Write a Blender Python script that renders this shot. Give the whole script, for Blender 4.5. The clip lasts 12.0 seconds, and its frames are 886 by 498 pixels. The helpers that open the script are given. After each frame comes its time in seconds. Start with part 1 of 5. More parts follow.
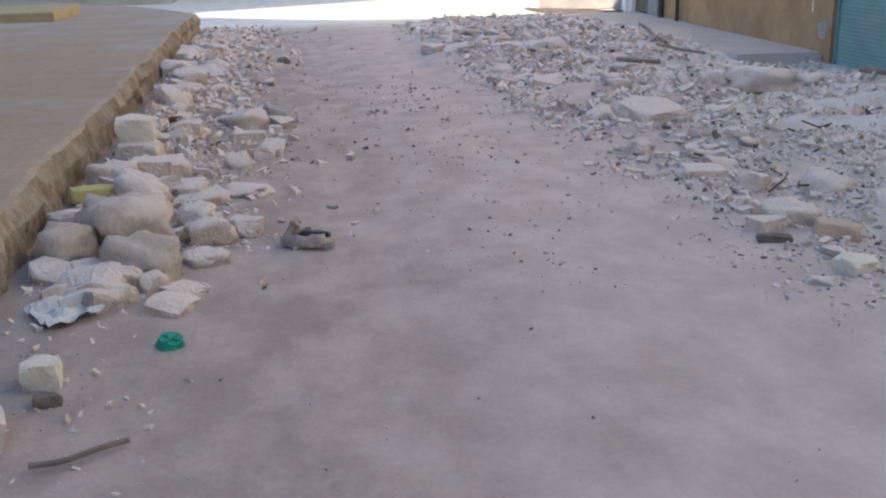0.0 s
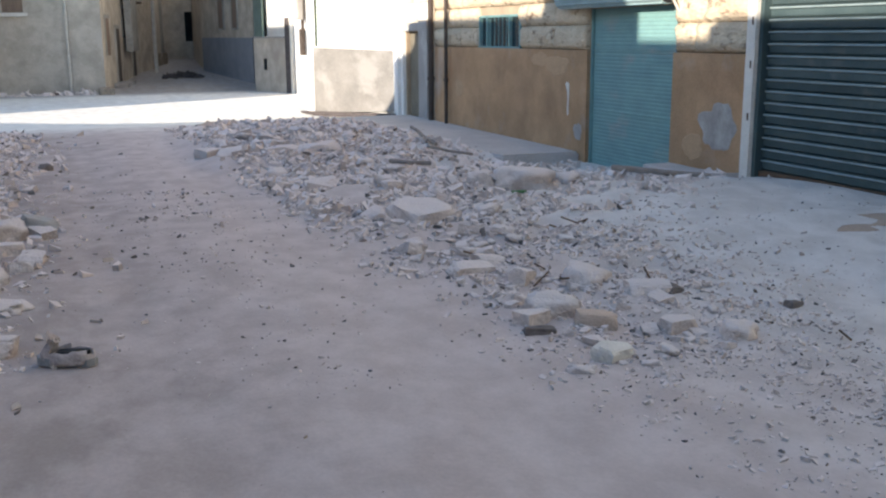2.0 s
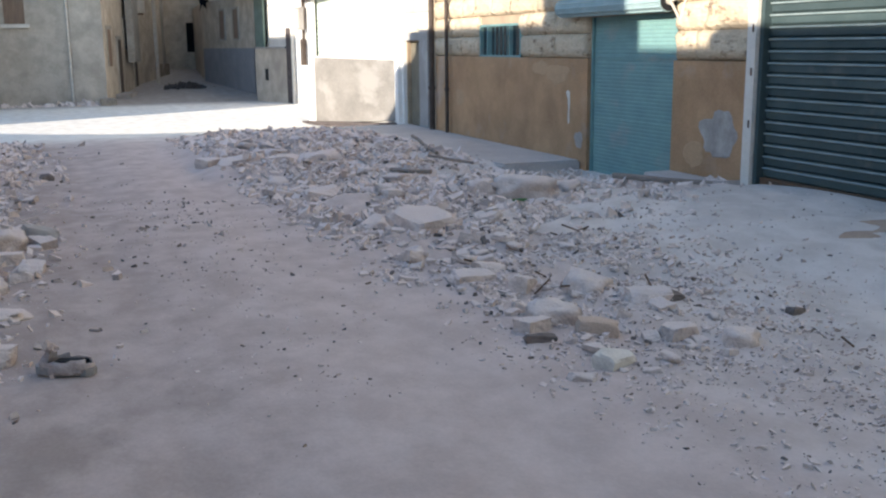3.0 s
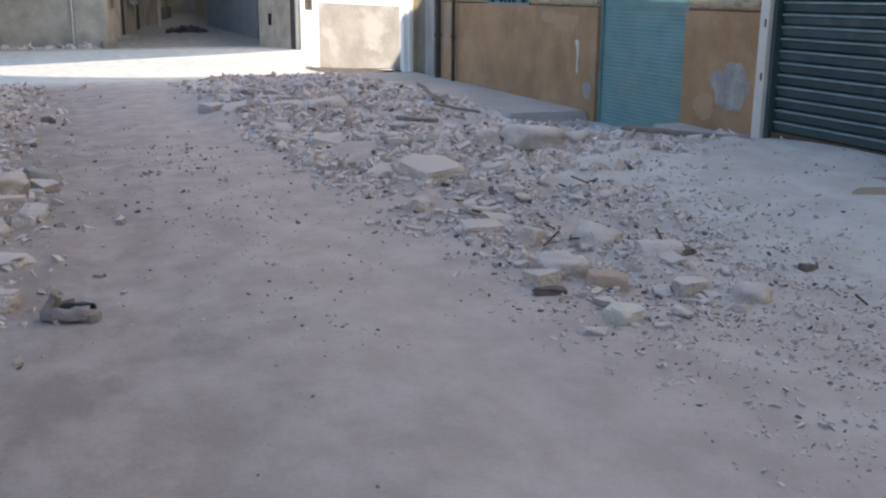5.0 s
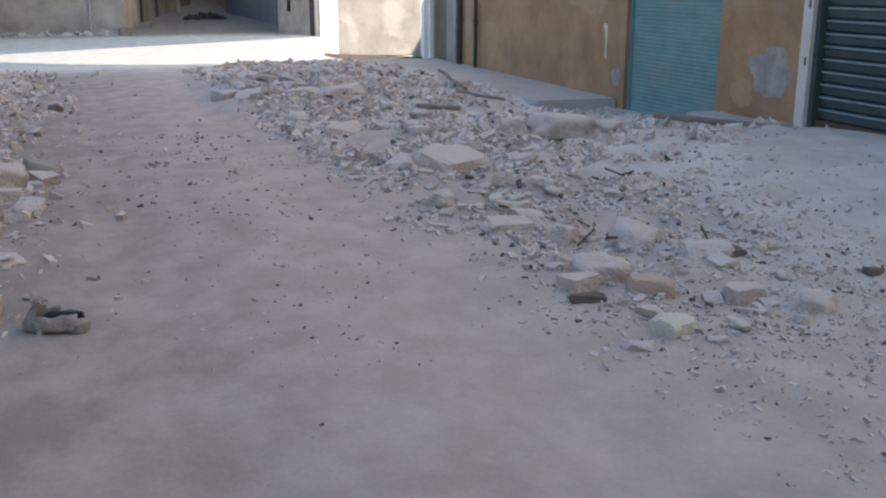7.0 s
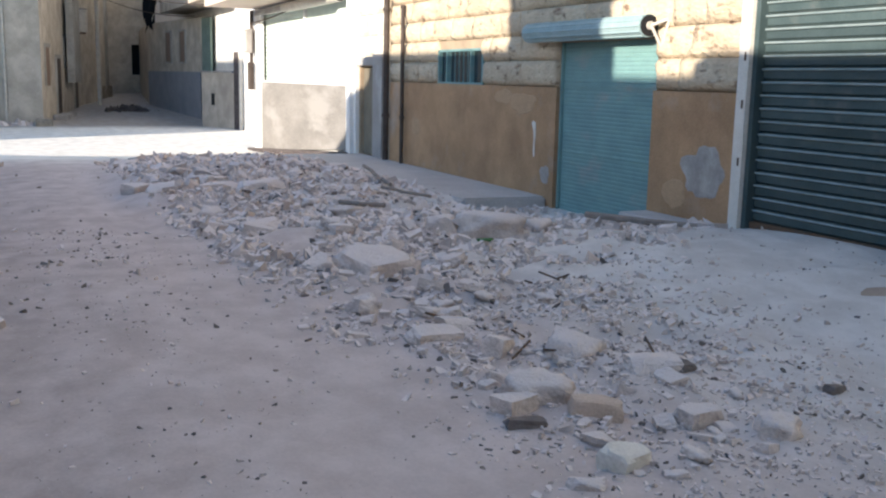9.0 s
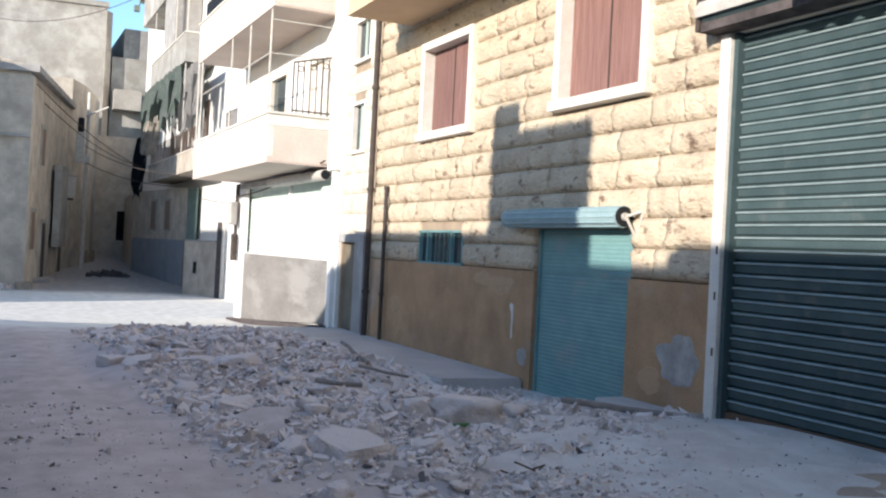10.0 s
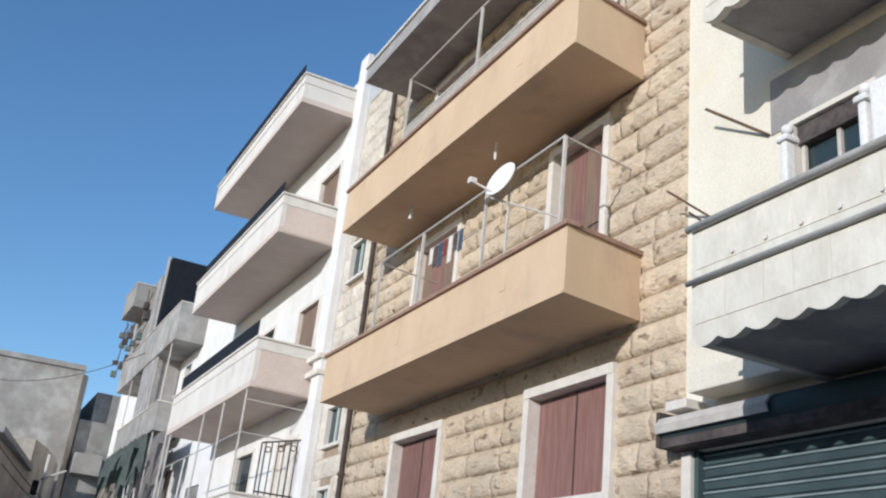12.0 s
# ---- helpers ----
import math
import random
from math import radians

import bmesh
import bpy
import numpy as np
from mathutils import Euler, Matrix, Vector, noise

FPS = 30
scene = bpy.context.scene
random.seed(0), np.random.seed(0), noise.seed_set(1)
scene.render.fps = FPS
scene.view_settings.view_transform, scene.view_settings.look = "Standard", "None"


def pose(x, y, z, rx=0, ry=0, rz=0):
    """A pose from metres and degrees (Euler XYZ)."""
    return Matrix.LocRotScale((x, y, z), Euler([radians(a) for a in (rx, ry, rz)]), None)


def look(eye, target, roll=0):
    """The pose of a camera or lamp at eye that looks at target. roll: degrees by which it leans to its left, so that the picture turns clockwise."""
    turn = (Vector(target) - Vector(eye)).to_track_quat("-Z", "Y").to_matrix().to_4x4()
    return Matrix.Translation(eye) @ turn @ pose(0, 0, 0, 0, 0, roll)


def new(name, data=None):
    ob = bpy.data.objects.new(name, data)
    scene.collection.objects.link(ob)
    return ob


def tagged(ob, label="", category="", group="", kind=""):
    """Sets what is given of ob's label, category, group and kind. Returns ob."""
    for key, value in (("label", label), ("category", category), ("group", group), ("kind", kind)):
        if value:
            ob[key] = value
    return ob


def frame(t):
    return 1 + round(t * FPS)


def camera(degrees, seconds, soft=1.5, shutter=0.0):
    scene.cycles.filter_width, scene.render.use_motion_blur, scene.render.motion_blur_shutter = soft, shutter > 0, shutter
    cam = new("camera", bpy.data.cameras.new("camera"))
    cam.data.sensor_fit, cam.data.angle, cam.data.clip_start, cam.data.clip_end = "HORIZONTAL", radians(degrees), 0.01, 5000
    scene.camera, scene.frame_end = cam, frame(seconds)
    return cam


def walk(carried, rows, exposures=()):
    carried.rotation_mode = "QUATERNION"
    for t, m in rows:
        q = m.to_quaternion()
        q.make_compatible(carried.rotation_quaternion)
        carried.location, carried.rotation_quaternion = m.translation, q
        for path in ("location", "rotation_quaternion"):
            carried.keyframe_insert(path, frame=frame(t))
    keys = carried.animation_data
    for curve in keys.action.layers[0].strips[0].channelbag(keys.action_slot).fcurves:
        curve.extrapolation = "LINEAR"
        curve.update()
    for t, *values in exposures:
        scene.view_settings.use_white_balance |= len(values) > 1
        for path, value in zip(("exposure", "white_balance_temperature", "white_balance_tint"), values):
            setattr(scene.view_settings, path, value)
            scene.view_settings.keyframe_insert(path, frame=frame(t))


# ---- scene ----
cam = camera(48.60, 12.0, soft=2.2)
PATH = [
    (0.0, pose(-0.020, -0.369, 1.641, 72.08, 1.11, -8.55)),
    (0.5, pose(0.010, -0.355, 1.640, 73.62, 0.56, -13.21)),
    (1.0, pose(0.027, -0.365, 1.648, 75.05, 0.07, -17.89)),
    (1.5, pose(0.038, -0.394, 1.663, 76.41, -0.00, -20.68)),
    (2.0, pose(0.054, -0.391, 1.670, 77.66, 0.35, -21.16)),
    (2.5, pose(0.075, -0.384, 1.662, 78.44, 0.65, -21.06)),
    (4.5, pose(0.044, -0.347, 1.647, 76.06, -0.18, -21.08)),
    (5.0, pose(0.055, -0.283, 1.638, 75.30, -0.30, -20.84)),
    (5.5, pose(0.077, -0.189, 1.619, 74.80, -0.31, -20.44)),
    (6.0, pose(0.106, -0.084, 1.606, 74.52, -0.21, -19.88)),
    (6.5, pose(0.138, 0.024, 1.593, 74.48, -0.03, -19.31)),
    (8.5, pose(0.458, 0.798, 1.508, 77.39, -1.00, -22.94)),
    (9.0, pose(0.442, 0.767, 1.516, 80.16, -1.27, -23.86)),
    (9.5, pose(0.391, 0.702, 1.574, 84.84, -2.22, -24.47)),
    (10.0, pose(0.399, 0.702, 1.631, 90.19, -2.93, -25.04)),
    (10.5, pose(0.348, 0.665, 1.731, 95.59, -3.64, -25.66)),
    (11.0, pose(0.322, 0.605, 1.807, 100.75, -4.26, -26.01)),
    (11.5, pose(0.298, 0.558, 1.812, 106.52, -5.05, -26.68)),
    (12.0, pose(0.306, 0.508, 1.796, 112.33, -5.97, -27.50)),
]
EXPOSURES = [(0.0, 1.79, 7700, 13), (2.5, 1.55, 7200, 10.5), (6.5, 1.52, 7400, 11.5), (9.0, 1.5, 7200, 11.5), (9.5, 1.44, 6900, 11), (10.5, 0.68, 6500, 10.5), (12.0, 0.2, 6050, 10.5)]

walk(cam, PATH, EXPOSURES)

world = bpy.data.worlds.new("sky")
scene.world = world
world.use_nodes = True
sky = world.node_tree.nodes.new("ShaderNodeTexSky")
sky.sky_type, sky.sun_disc = "NISHITA", False
sky.sun_elevation = radians(15.5)
sky.sun_rotation = radians(-119.0)
sky.air_density, sky.dust_density, sky.ozone_density = 1.0, 0.3, 2.6
rich = world.node_tree.nodes.new("ShaderNodeHueSaturation")
rich.inputs["Saturation"].default_value = 1.12
world.node_tree.links.new(sky.outputs[0], rich.inputs["Color"])
world.node_tree.links.new(rich.outputs[0], world.node_tree.nodes["Background"].inputs[0])
world.node_tree.nodes["Background"].inputs[1].default_value = 0.15

# the sun stands low over the houses on the other side of the street
sun = new("sun", bpy.data.lights.new("sun", "SUN"))
sun.data.energy, sun.data.angle, sun.data.color = 3.25, radians(0.5), (1.0, 0.95, 0.88)
sun.matrix_world = look((0, 0, 30), (1.07, 0.6, 30 - 0.34))

rng = random.Random(7)


# ---- materials ----
def material(name, a, b, scale=3.0, fine=40.0, rough=0.85, bump=0.3, metal=0.0, vary=0.0, island=False, stain_or_pit=None,
             stain_or_pit_scale=0.6, stain_or_pit_at=(0.52, 0.62), stretch=(1, 1, 1), bump_scale=0.02, across=(), speckle=(0.88, 1.07), mottle=None, pale_tops=None):
    """A surface between the colours a and b: a coarse and a fine grain, optional stains or pits, and a lightness that
    varies from piece to piece.
    """
    m = bpy.data.materials.new(name)
    m.use_nodes = True
    tree = m.node_tree
    n, l = tree.nodes, tree.links
    bsdf = n["Principled BSDF"]
    bsdf.inputs["Roughness"].default_value, bsdf.inputs["Metallic"].default_value = rough, metal
    bsdf.inputs["Specular IOR Level"].default_value = 0.25
    geo = n.new("ShaderNodeNewGeometry")
    mapping = n.new("ShaderNodeMapping")
    mapping.inputs["Scale"].default_value = stretch
    l.new(geo.outputs["Position"], mapping.inputs[0])

    def grain(s, detail):
        t = n.new("ShaderNodeTexNoise")
        t.inputs["Scale"].default_value, t.inputs["Detail"].default_value, t.inputs["Roughness"].default_value = s, detail, 0.6
        l.new(mapping.outputs[0], t.inputs["Vector"])
        return t.outputs["Fac"]

    def ramp(src, lo, hi):
        r = n.new("ShaderNodeMapRange")
        r.inputs[1].default_value, r.inputs[2].default_value = lo, hi
        l.new(src, r.inputs[0])
        return r.outputs[0]

    def mix(fac, c1, c2, blend="MIX"):
        x = n.new("ShaderNodeMix")
        x.data_type, x.blend_type = "RGBA", blend
        for socket, value in ((x.inputs[0], fac), (x.inputs[6], c1), (x.inputs[7], c2)):
            if isinstance(value, bpy.types.NodeSocket):
                l.new(value, socket)
            elif isinstance(value, (int, float)):
                socket.default_value = value
            else:
                socket.default_value = (*value, 1)
        return x.outputs[2]

    coarse, small = grain(scale, 4), grain(fine, 3)
    colour = mix(ramp(coarse, 0.35, 0.65), a, b)
    speck = mix(ramp(small, 0.3, 0.7), (speckle[0],) * 3, (speckle[1],) * 3)
    colour = mix(1.0, colour, speck, "MULTIPLY")
    if stain_or_pit:
        colour = mix(ramp(grain(stain_or_pit_scale, 5), *stain_or_pit_at), colour, stain_or_pit)
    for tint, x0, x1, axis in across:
        # a further tone that sets in along one axis, with an uneven border
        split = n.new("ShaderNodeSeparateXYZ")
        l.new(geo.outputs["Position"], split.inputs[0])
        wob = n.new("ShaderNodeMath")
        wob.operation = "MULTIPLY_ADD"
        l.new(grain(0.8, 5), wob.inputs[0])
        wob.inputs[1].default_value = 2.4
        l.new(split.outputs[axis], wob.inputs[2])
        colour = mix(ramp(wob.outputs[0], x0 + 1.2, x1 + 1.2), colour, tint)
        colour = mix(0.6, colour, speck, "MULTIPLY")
    if mottle:
        colour = mix(1.0, colour, mix(ramp(grain(mottle[0], 7), 0.4, 0.62), (mottle[1], mottle[1] * 0.985, mottle[1] * 0.97), (1.06, 1.06, 1.06)), "MULTIPLY")
    if vary:
        if island:
            rnd = geo.outputs["Random Per Island"]
        else:
            info = n.new("ShaderNodeObjectInfo")
            rnd = info.outputs["Random"]
        tone = mix(ramp(rnd, 0, 1), (1 - vary,) * 3, (1 + vary, 1 + vary * 0.9, 1 + vary * 0.75))
        colour = mix(1.0, colour, tone, "MULTIPLY")
    if pale_tops:
        # settled dust that also paints upward faces lighter, so the crevices read dark
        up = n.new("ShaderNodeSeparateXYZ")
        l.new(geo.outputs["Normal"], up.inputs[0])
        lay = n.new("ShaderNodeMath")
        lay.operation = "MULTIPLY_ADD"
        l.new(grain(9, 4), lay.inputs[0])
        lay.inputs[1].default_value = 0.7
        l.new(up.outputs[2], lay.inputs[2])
        colour = mix(ramp(lay.outputs[0], 0.75, 1.3), colour, pale_tops)
    l.new(colour, bsdf.inputs["Base Color"])
    if bump:
        both = n.new("ShaderNodeMath")
        both.operation = "MULTIPLY_ADD"
        l.new(small, both.inputs[0])
        both.inputs[1].default_value = 0.5
        l.new(coarse, both.inputs[2])
        bp = n.new("ShaderNodeBump")
        bp.inputs["Strength"].default_value, bp.inputs["Distance"].default_value = bump, bump_scale
        l.new(both.outputs[0], bp.inputs["Height"])
        l.new(bp.outputs[0], bsdf.inputs["Normal"])
    return m


# across x: pale dust; along y: the crossing's sun and lane's shade painted in
DUST = material("dusty_ground", (0.44, 0.365, 0.335), (0.38, 0.315, 0.29), 0.9, 55, 0.95, 0.02, stain_or_pit=(0.51, 0.43, 0.40), stain_or_pit_scale=2.1, stain_or_pit_at=(0.46, 0.70), stretch=(1, 0.7, 1), across=(((0.562, 0.475, 0.445), -0.2, 1.3, 0), ((0.635, 0.59, 0.56), 2.6, 4.6, 0), ((0.78, 0.74, 0.68), 17.5, 20.5, 1), ((0.36, 0.33, 0.31), 39.3, 41.5, 1)), speckle=(0.975, 1.015), mottle=(3.2, 0.88))
CHIP = material("rubble_chip", (0.74, 0.645, 0.60), (0.57, 0.485, 0.45), 1.1, 60, 0.95, 0.4, vary=0.26, island=True, stain_or_pit=(0.52, 0.43, 0.395), stain_or_pit_scale=0.9, stain_or_pit_at=(0.56, 0.68), pale_tops=(0.74, 0.645, 0.61))
ROCK = material("limestone_rubble", (0.70, 0.60, 0.55), (0.55, 0.46, 0.415), 5, 45, 0.95, 0.9, vary=0.18, stain_or_pit=(0.50, 0.40, 0.355), stain_or_pit_scale=4.0, stain_or_pit_at=(0.54, 0.68), pale_tops=(0.71, 0.62, 0.58), bump_scale=0.03)
SLATE = material("dark_broken_slate", (0.15, 0.125, 0.115), (0.25, 0.21, 0.19), 8, 60, 0.9, 0.4)
FACING = material("weathered_white_facing", (0.760, 0.719, 0.623), (0.660, 0.621, 0.530), 4.5, 30, 0.85, 0.6, vary=0.03, stain_or_pit=(0.540, 0.492, 0.409), stain_or_pit_scale=2.2, stain_or_pit_at=(0.5, 0.78), stretch=(1, 1, 0.5), speckle=(0.96, 1.02))
OFF_WHITE = material("dirty_white_render", (0.74, 0.70, 0.64), (0.66, 0.62, 0.56), 1.5, 40, 0.85, 0.2, stain_or_pit=(0.52, 0.47, 0.41), stain_or_pit_scale=1.6, stain_or_pit_at=(0.58, 0.8), stretch=(1, 1, 0.5), speckle=(0.95, 1.03))
APRON = material("dusty_cement", (0.56, 0.515, 0.49), (0.47, 0.43, 0.41), 1.2, 40, 0.95, 0.3, stain_or_pit=(0.36, 0.335, 0.32), stain_or_pit_scale=1.1, stain_or_pit_at=(0.6, 0.75))
LUMP = material("dusty_brown_boulder", (0.58, 0.49, 0.435), (0.47, 0.395, 0.35), 4, 40, 0.95, 0.4, stain_or_pit=(0.62, 0.54, 0.49), stain_or_pit_scale=3.0, bump_scale=0.03)
YELLOW = material("yellow_brick", (0.60, 0.46, 0.37), (0.53, 0.41, 0.33), 6, 70, 0.9, 0.5)
DARK = material("dark_debris", (0.06, 0.05, 0.05), (0.12, 0.10, 0.095), 8, 60, 0.9, 0.4)
TERRACE = material("terrace_screed", (0.42, 0.335, 0.262), (0.36, 0.285, 0.225), 0.8, 30, 0.9, 0.35, stain_or_pit=(0.40, 0.345, 0.31), stain_or_pit_scale=0.8)
CONCRETE = material("rough_concrete", (0.36, 0.30, 0.24), (0.23, 0.185, 0.145), 5, 30, 0.95, 1.0, stain_or_pit=(0.44, 0.38, 0.33), stain_or_pit_scale=1.5, bump_scale=0.04)
GREY = material("grey_cement", (0.36, 0.34, 0.325), (0.29, 0.275, 0.265), 2, 50, 0.9, 0.4, stain_or_pit=(0.40, 0.385, 0.37), stain_or_pit_scale=1.2)
MOULDING = material("pale_cement_moulding", (0.62, 0.585, 0.53), (0.52, 0.49, 0.44), 2, 40, 0.85, 0.3, stain_or_pit=(0.44, 0.41, 0.37), stain_or_pit_scale=1.0)
# dark brown spots paint the shade in the rock face's holes
STONE = material("rock_faced_stone", (0.62, 0.515, 0.38), (0.53, 0.42, 0.305), 2.2, 18, 0.9, 1.0, vary=0.07, stain_or_pit=(0.22, 0.145, 0.10), stain_or_pit_scale=5.0, stain_or_pit_at=(0.585, 0.69), stretch=(1, 0.8, 1.5), bump_scale=0.06)
STONE_JOINED = material("rock_faced_stone_upper", (0.62, 0.515, 0.38), (0.53, 0.42, 0.305), 2.2, 18, 0.9, 1.0, vary=0.07, island=True, stain_or_pit=(0.22, 0.145, 0.10), stain_or_pit_scale=5.0, stain_or_pit_at=(0.585, 0.69), stretch=(1, 0.8, 1.5), bump_scale=0.06)
PALE_STONE = material("pale_dressed_stone", (0.68, 0.62, 0.52), (0.60, 0.53, 0.44), 4, 36, 0.9, 0.8, vary=0.1, island=True, bump_scale=0.04)
MORTAR = material("mortar", (0.40, 0.31, 0.22), (0.31, 0.235, 0.17), 3, 50, 0.95, 0.4)
DADO = material("ochre_render", (0.50, 0.305, 0.17), (0.41, 0.245, 0.14), 1.4, 40, 0.85, 0.35, stain_or_pit=(0.44, 0.335, 0.26), stain_or_pit_scale=1.1, stain_or_pit_at=(0.58, 0.74), mottle=(1.6, 0.84))
DRUM = material("pale_blue_drum", (0.33, 0.44, 0.45), (0.27, 0.38, 0.39), 4, 50, 0.5, 0.1)
OCHRE = material("balcony_paint", (0.66, 0.49, 0.33), (0.60, 0.44, 0.285), 1.6, 40, 0.8, 0.1, stain_or_pit=(0.50, 0.36, 0.25), stain_or_pit_scale=1.4, stain_or_pit_at=(0.55, 0.75), stretch=(1, 1, 0.6), speckle=(0.96, 1.02))
COPING = material("coping_stone", (0.36, 0.23, 0.17), (0.28, 0.18, 0.13), 4, 40, 0.8, 0.3)
WHITE = material("white_render", (0.80, 0.785, 0.76), (0.72, 0.70, 0.67), 1.2, 40, 0.85, 0.25, stain_or_pit=(0.60, 0.57, 0.53), stain_or_pit_scale=0.9, stain_or_pit_at=(0.6, 0.78))
CREAM = material("cream_render", (0.76, 0.71, 0.60), (0.70, 0.645, 0.53), 1.1, 40, 0.85, 0.15, stain_or_pit=(0.70, 0.63, 0.46), stain_or_pit_scale=0.7, stain_or_pit_at=(0.58, 0.75))
FRAME = material("window_surround", (0.74, 0.69, 0.62), (0.66, 0.61, 0.54), 5, 60, 0.75, 0.2)
WOOD = material("red_brown_wood", (0.27, 0.15, 0.13), (0.20, 0.105, 0.09), 3, 60, 0.6, 0.4, vary=0.12, stretch=(6, 6, 0.6))
BROWN_WOOD = material("weathered_brown_wood", (0.26, 0.18, 0.13), (0.19, 0.13, 0.10), 3, 60, 0.7, 0.4, stretch=(6, 6, 0.6))
BLUE = material("blue_painted_steel", (0.185, 0.335, 0.325), (0.155, 0.28, 0.28), 2.0, 40, 0.55, 0.15, stain_or_pit=(0.27, 0.30, 0.285), stain_or_pit_scale=1.3, stain_or_pit_at=(0.58, 0.75), stretch=(1, 1, 2))
TEAL = material("dark_green_steel", (0.068, 0.10, 0.104), (0.05, 0.078, 0.082), 2.5, 50, 0.6, 0.10, vary=0.16, stain_or_pit=(0.13, 0.14, 0.135), stain_or_pit_scale=2.0, stain_or_pit_at=(0.6, 0.8))
# worn edge colour kept pale to paint the thin highlights along the slats
BEAD = material("worn_highlight_edge", (0.30, 0.36, 0.36), (0.20, 0.26, 0.26), 3, 50, 0.45, 0.05)
SOIL = material("brown_soil", (0.46, 0.345, 0.27), (0.40, 0.30, 0.235), 3, 40, 0.95, 0.3)
STEEL = material("painted_steel", (0.60, 0.56, 0.50), (0.49, 0.45, 0.40), 6, 60, 0.5, 0.15)
DRIFT = material("bleached_grey_wood", (0.30, 0.25, 0.215), (0.22, 0.18, 0.155), 6, 60, 0.9, 0.4)
RUST = material("rusty_iron", (0.10, 0.065, 0.045), (0.16, 0.09, 0.055), 10, 80, 0.8, 0.3)
PIPE = material("dark_drain_pipe", (0.055, 0.042, 0.036), (0.085, 0.065, 0.055), 5, 60, 0.7, 0.2)
CEMENT = material("grey_cement_panel", (0.27, 0.25, 0.23), (0.205, 0.19, 0.175), 1.6, 30, 0.9, 0.25, stain_or_pit=(0.31, 0.29, 0.27), stain_or_pit_scale=1.0, stretch=(1, 0.3, 1))
GREEN_PANE = material("pale_green_shutter", (0.60, 0.68, 0.62), (0.52, 0.61, 0.55), 2, 60, 0.5, 0.1)
# near-black colour, mostly standing for the shade in rooms and hollows
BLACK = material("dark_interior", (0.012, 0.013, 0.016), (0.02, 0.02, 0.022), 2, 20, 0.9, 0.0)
TARP = material("dark_blue_canvas", (0.010, 0.012, 0.017), (0.016, 0.018, 0.024), 3, 60, 0.8, 0.3)
CLOTH = material("faded_green_awning", (0.13, 0.17, 0.15), (0.20, 0.22, 0.20), 3, 40, 0.9, 0.4)
SHADE_WALL = material("weathered_beige_render", (0.56, 0.495, 0.415), (0.46, 0.40, 0.335), 0.8, 30, 0.9, 0.4, stain_or_pit=(0.40, 0.35, 0.30), stain_or_pit_scale=0.6, stain_or_pit_at=(0.52, 0.68), mottle=(1.8, 0.84))
FAR_GREY = material("bare_cement_gable", (0.36, 0.345, 0.32), (0.30, 0.285, 0.265), 0.5, 14, 0.9, 0.5, stain_or_pit=(0.42, 0.405, 0.38), stain_or_pit_scale=0.3, stain_or_pit_at=(0.5, 0.66), mottle=(1.2, 0.86))
BLUEGREY = material("blue_grey_dado", (0.27, 0.28, 0.31), (0.22, 0.235, 0.265), 1.5, 30, 0.8, 0.2)
PLASTIC = material("green_plastic", (0.0, 0.30, 0.22), (0.0, 0.25, 0.19), 10, 80, 0.35, 0.0)
PAPER = material("white_paper", (0.70, 0.70, 0.70), (0.60, 0.60, 0.61), 8, 60, 0.8, 0.2)
LEATHER = material("worn_shoe_leather", (0.42, 0.345, 0.32), (0.55, 0.47, 0.44), 12, 80, 0.85, 0.8)
RED = material("red_cloth", (0.20, 0.055, 0.05), (0.15, 0.045, 0.04), 8, 60, 0.9, 0.2)
BLUECLOTH = material("blue_cloth", (0.07, 0.10, 0.15), (0.05, 0.07, 0.11), 8, 60, 0.9, 0.2)
GLASS = bpy.data.materials.new("window_glass")
GLASS.use_nodes = True
GLASS.node_tree.nodes["Principled BSDF"].inputs["Base Color"].default_value = (0.03, 0.045, 0.05, 1)
GLASS.node_tree.nodes["Principled BSDF"].inputs["Roughness"].default_value = 0.08


# ---- building blocks ----
def link(name, mesh, mat, parent=None, label="", smooth=False):
    mesh.materials.clear()
    mesh.materials.append(mat)
    if smooth:
        for f in mesh.polygons:
            f.use_smooth = True
    ob = new(name, mesh)
    ob.parent = parent
    if label:
        ob["label"] = label
    return ob


def part(name, bm, mat, parent=None, label="", smooth=False):
    """Links a bmesh as one mesh object under a thing or a part."""
    mesh = bpy.data.meshes.new(name)
    bmesh.ops.recalc_face_normals(bm, faces=bm.faces)
    bm.to_mesh(mesh)
    bm.free()
    return link(name, mesh, mat, parent, label, smooth)


def thing(name, label, category, group="", kind="", at=(0, 0, 0)):
    ob = tagged(new(name), label, category, group, kind)
    ob.location = at
    return ob


def box(bm, x0, x1, y0, y1, z0, z1, bevel=0.0):
    m = Matrix.LocRotScale(((x0 + x1) / 2, (y0 + y1) / 2, (z0 + z1) / 2), None, (abs(x1 - x0), abs(y1 - y0), abs(z1 - z0)))
    made = bmesh.ops.create_cube(bm, size=1, matrix=m)["verts"]
    if bevel:
        edges = list({e for v in made for e in v.link_edges})
        bmesh.ops.bevel(bm, geom=edges, offset=bevel, segments=2, profile=0.6, affect="EDGES")
    return bm


def boxes(*items, bevel=0.0):
    bm = bmesh.new()
    for i in items:
        box(bm, *i, bevel=bevel)
    return bm


def rod(bm, a, b, r=0.02, sides=8, r2=None):
    a, b = Vector(a), Vector(b)
    d = b - a
    m = Matrix.Translation((a + b) / 2) @ d.to_track_quat("Z", "Y").to_matrix().to_4x4()
    bmesh.ops.create_cone(bm, cap_ends=True, segments=sides, radius1=r, radius2=r if r2 is None else r2, depth=d.length, matrix=m)
    return bm


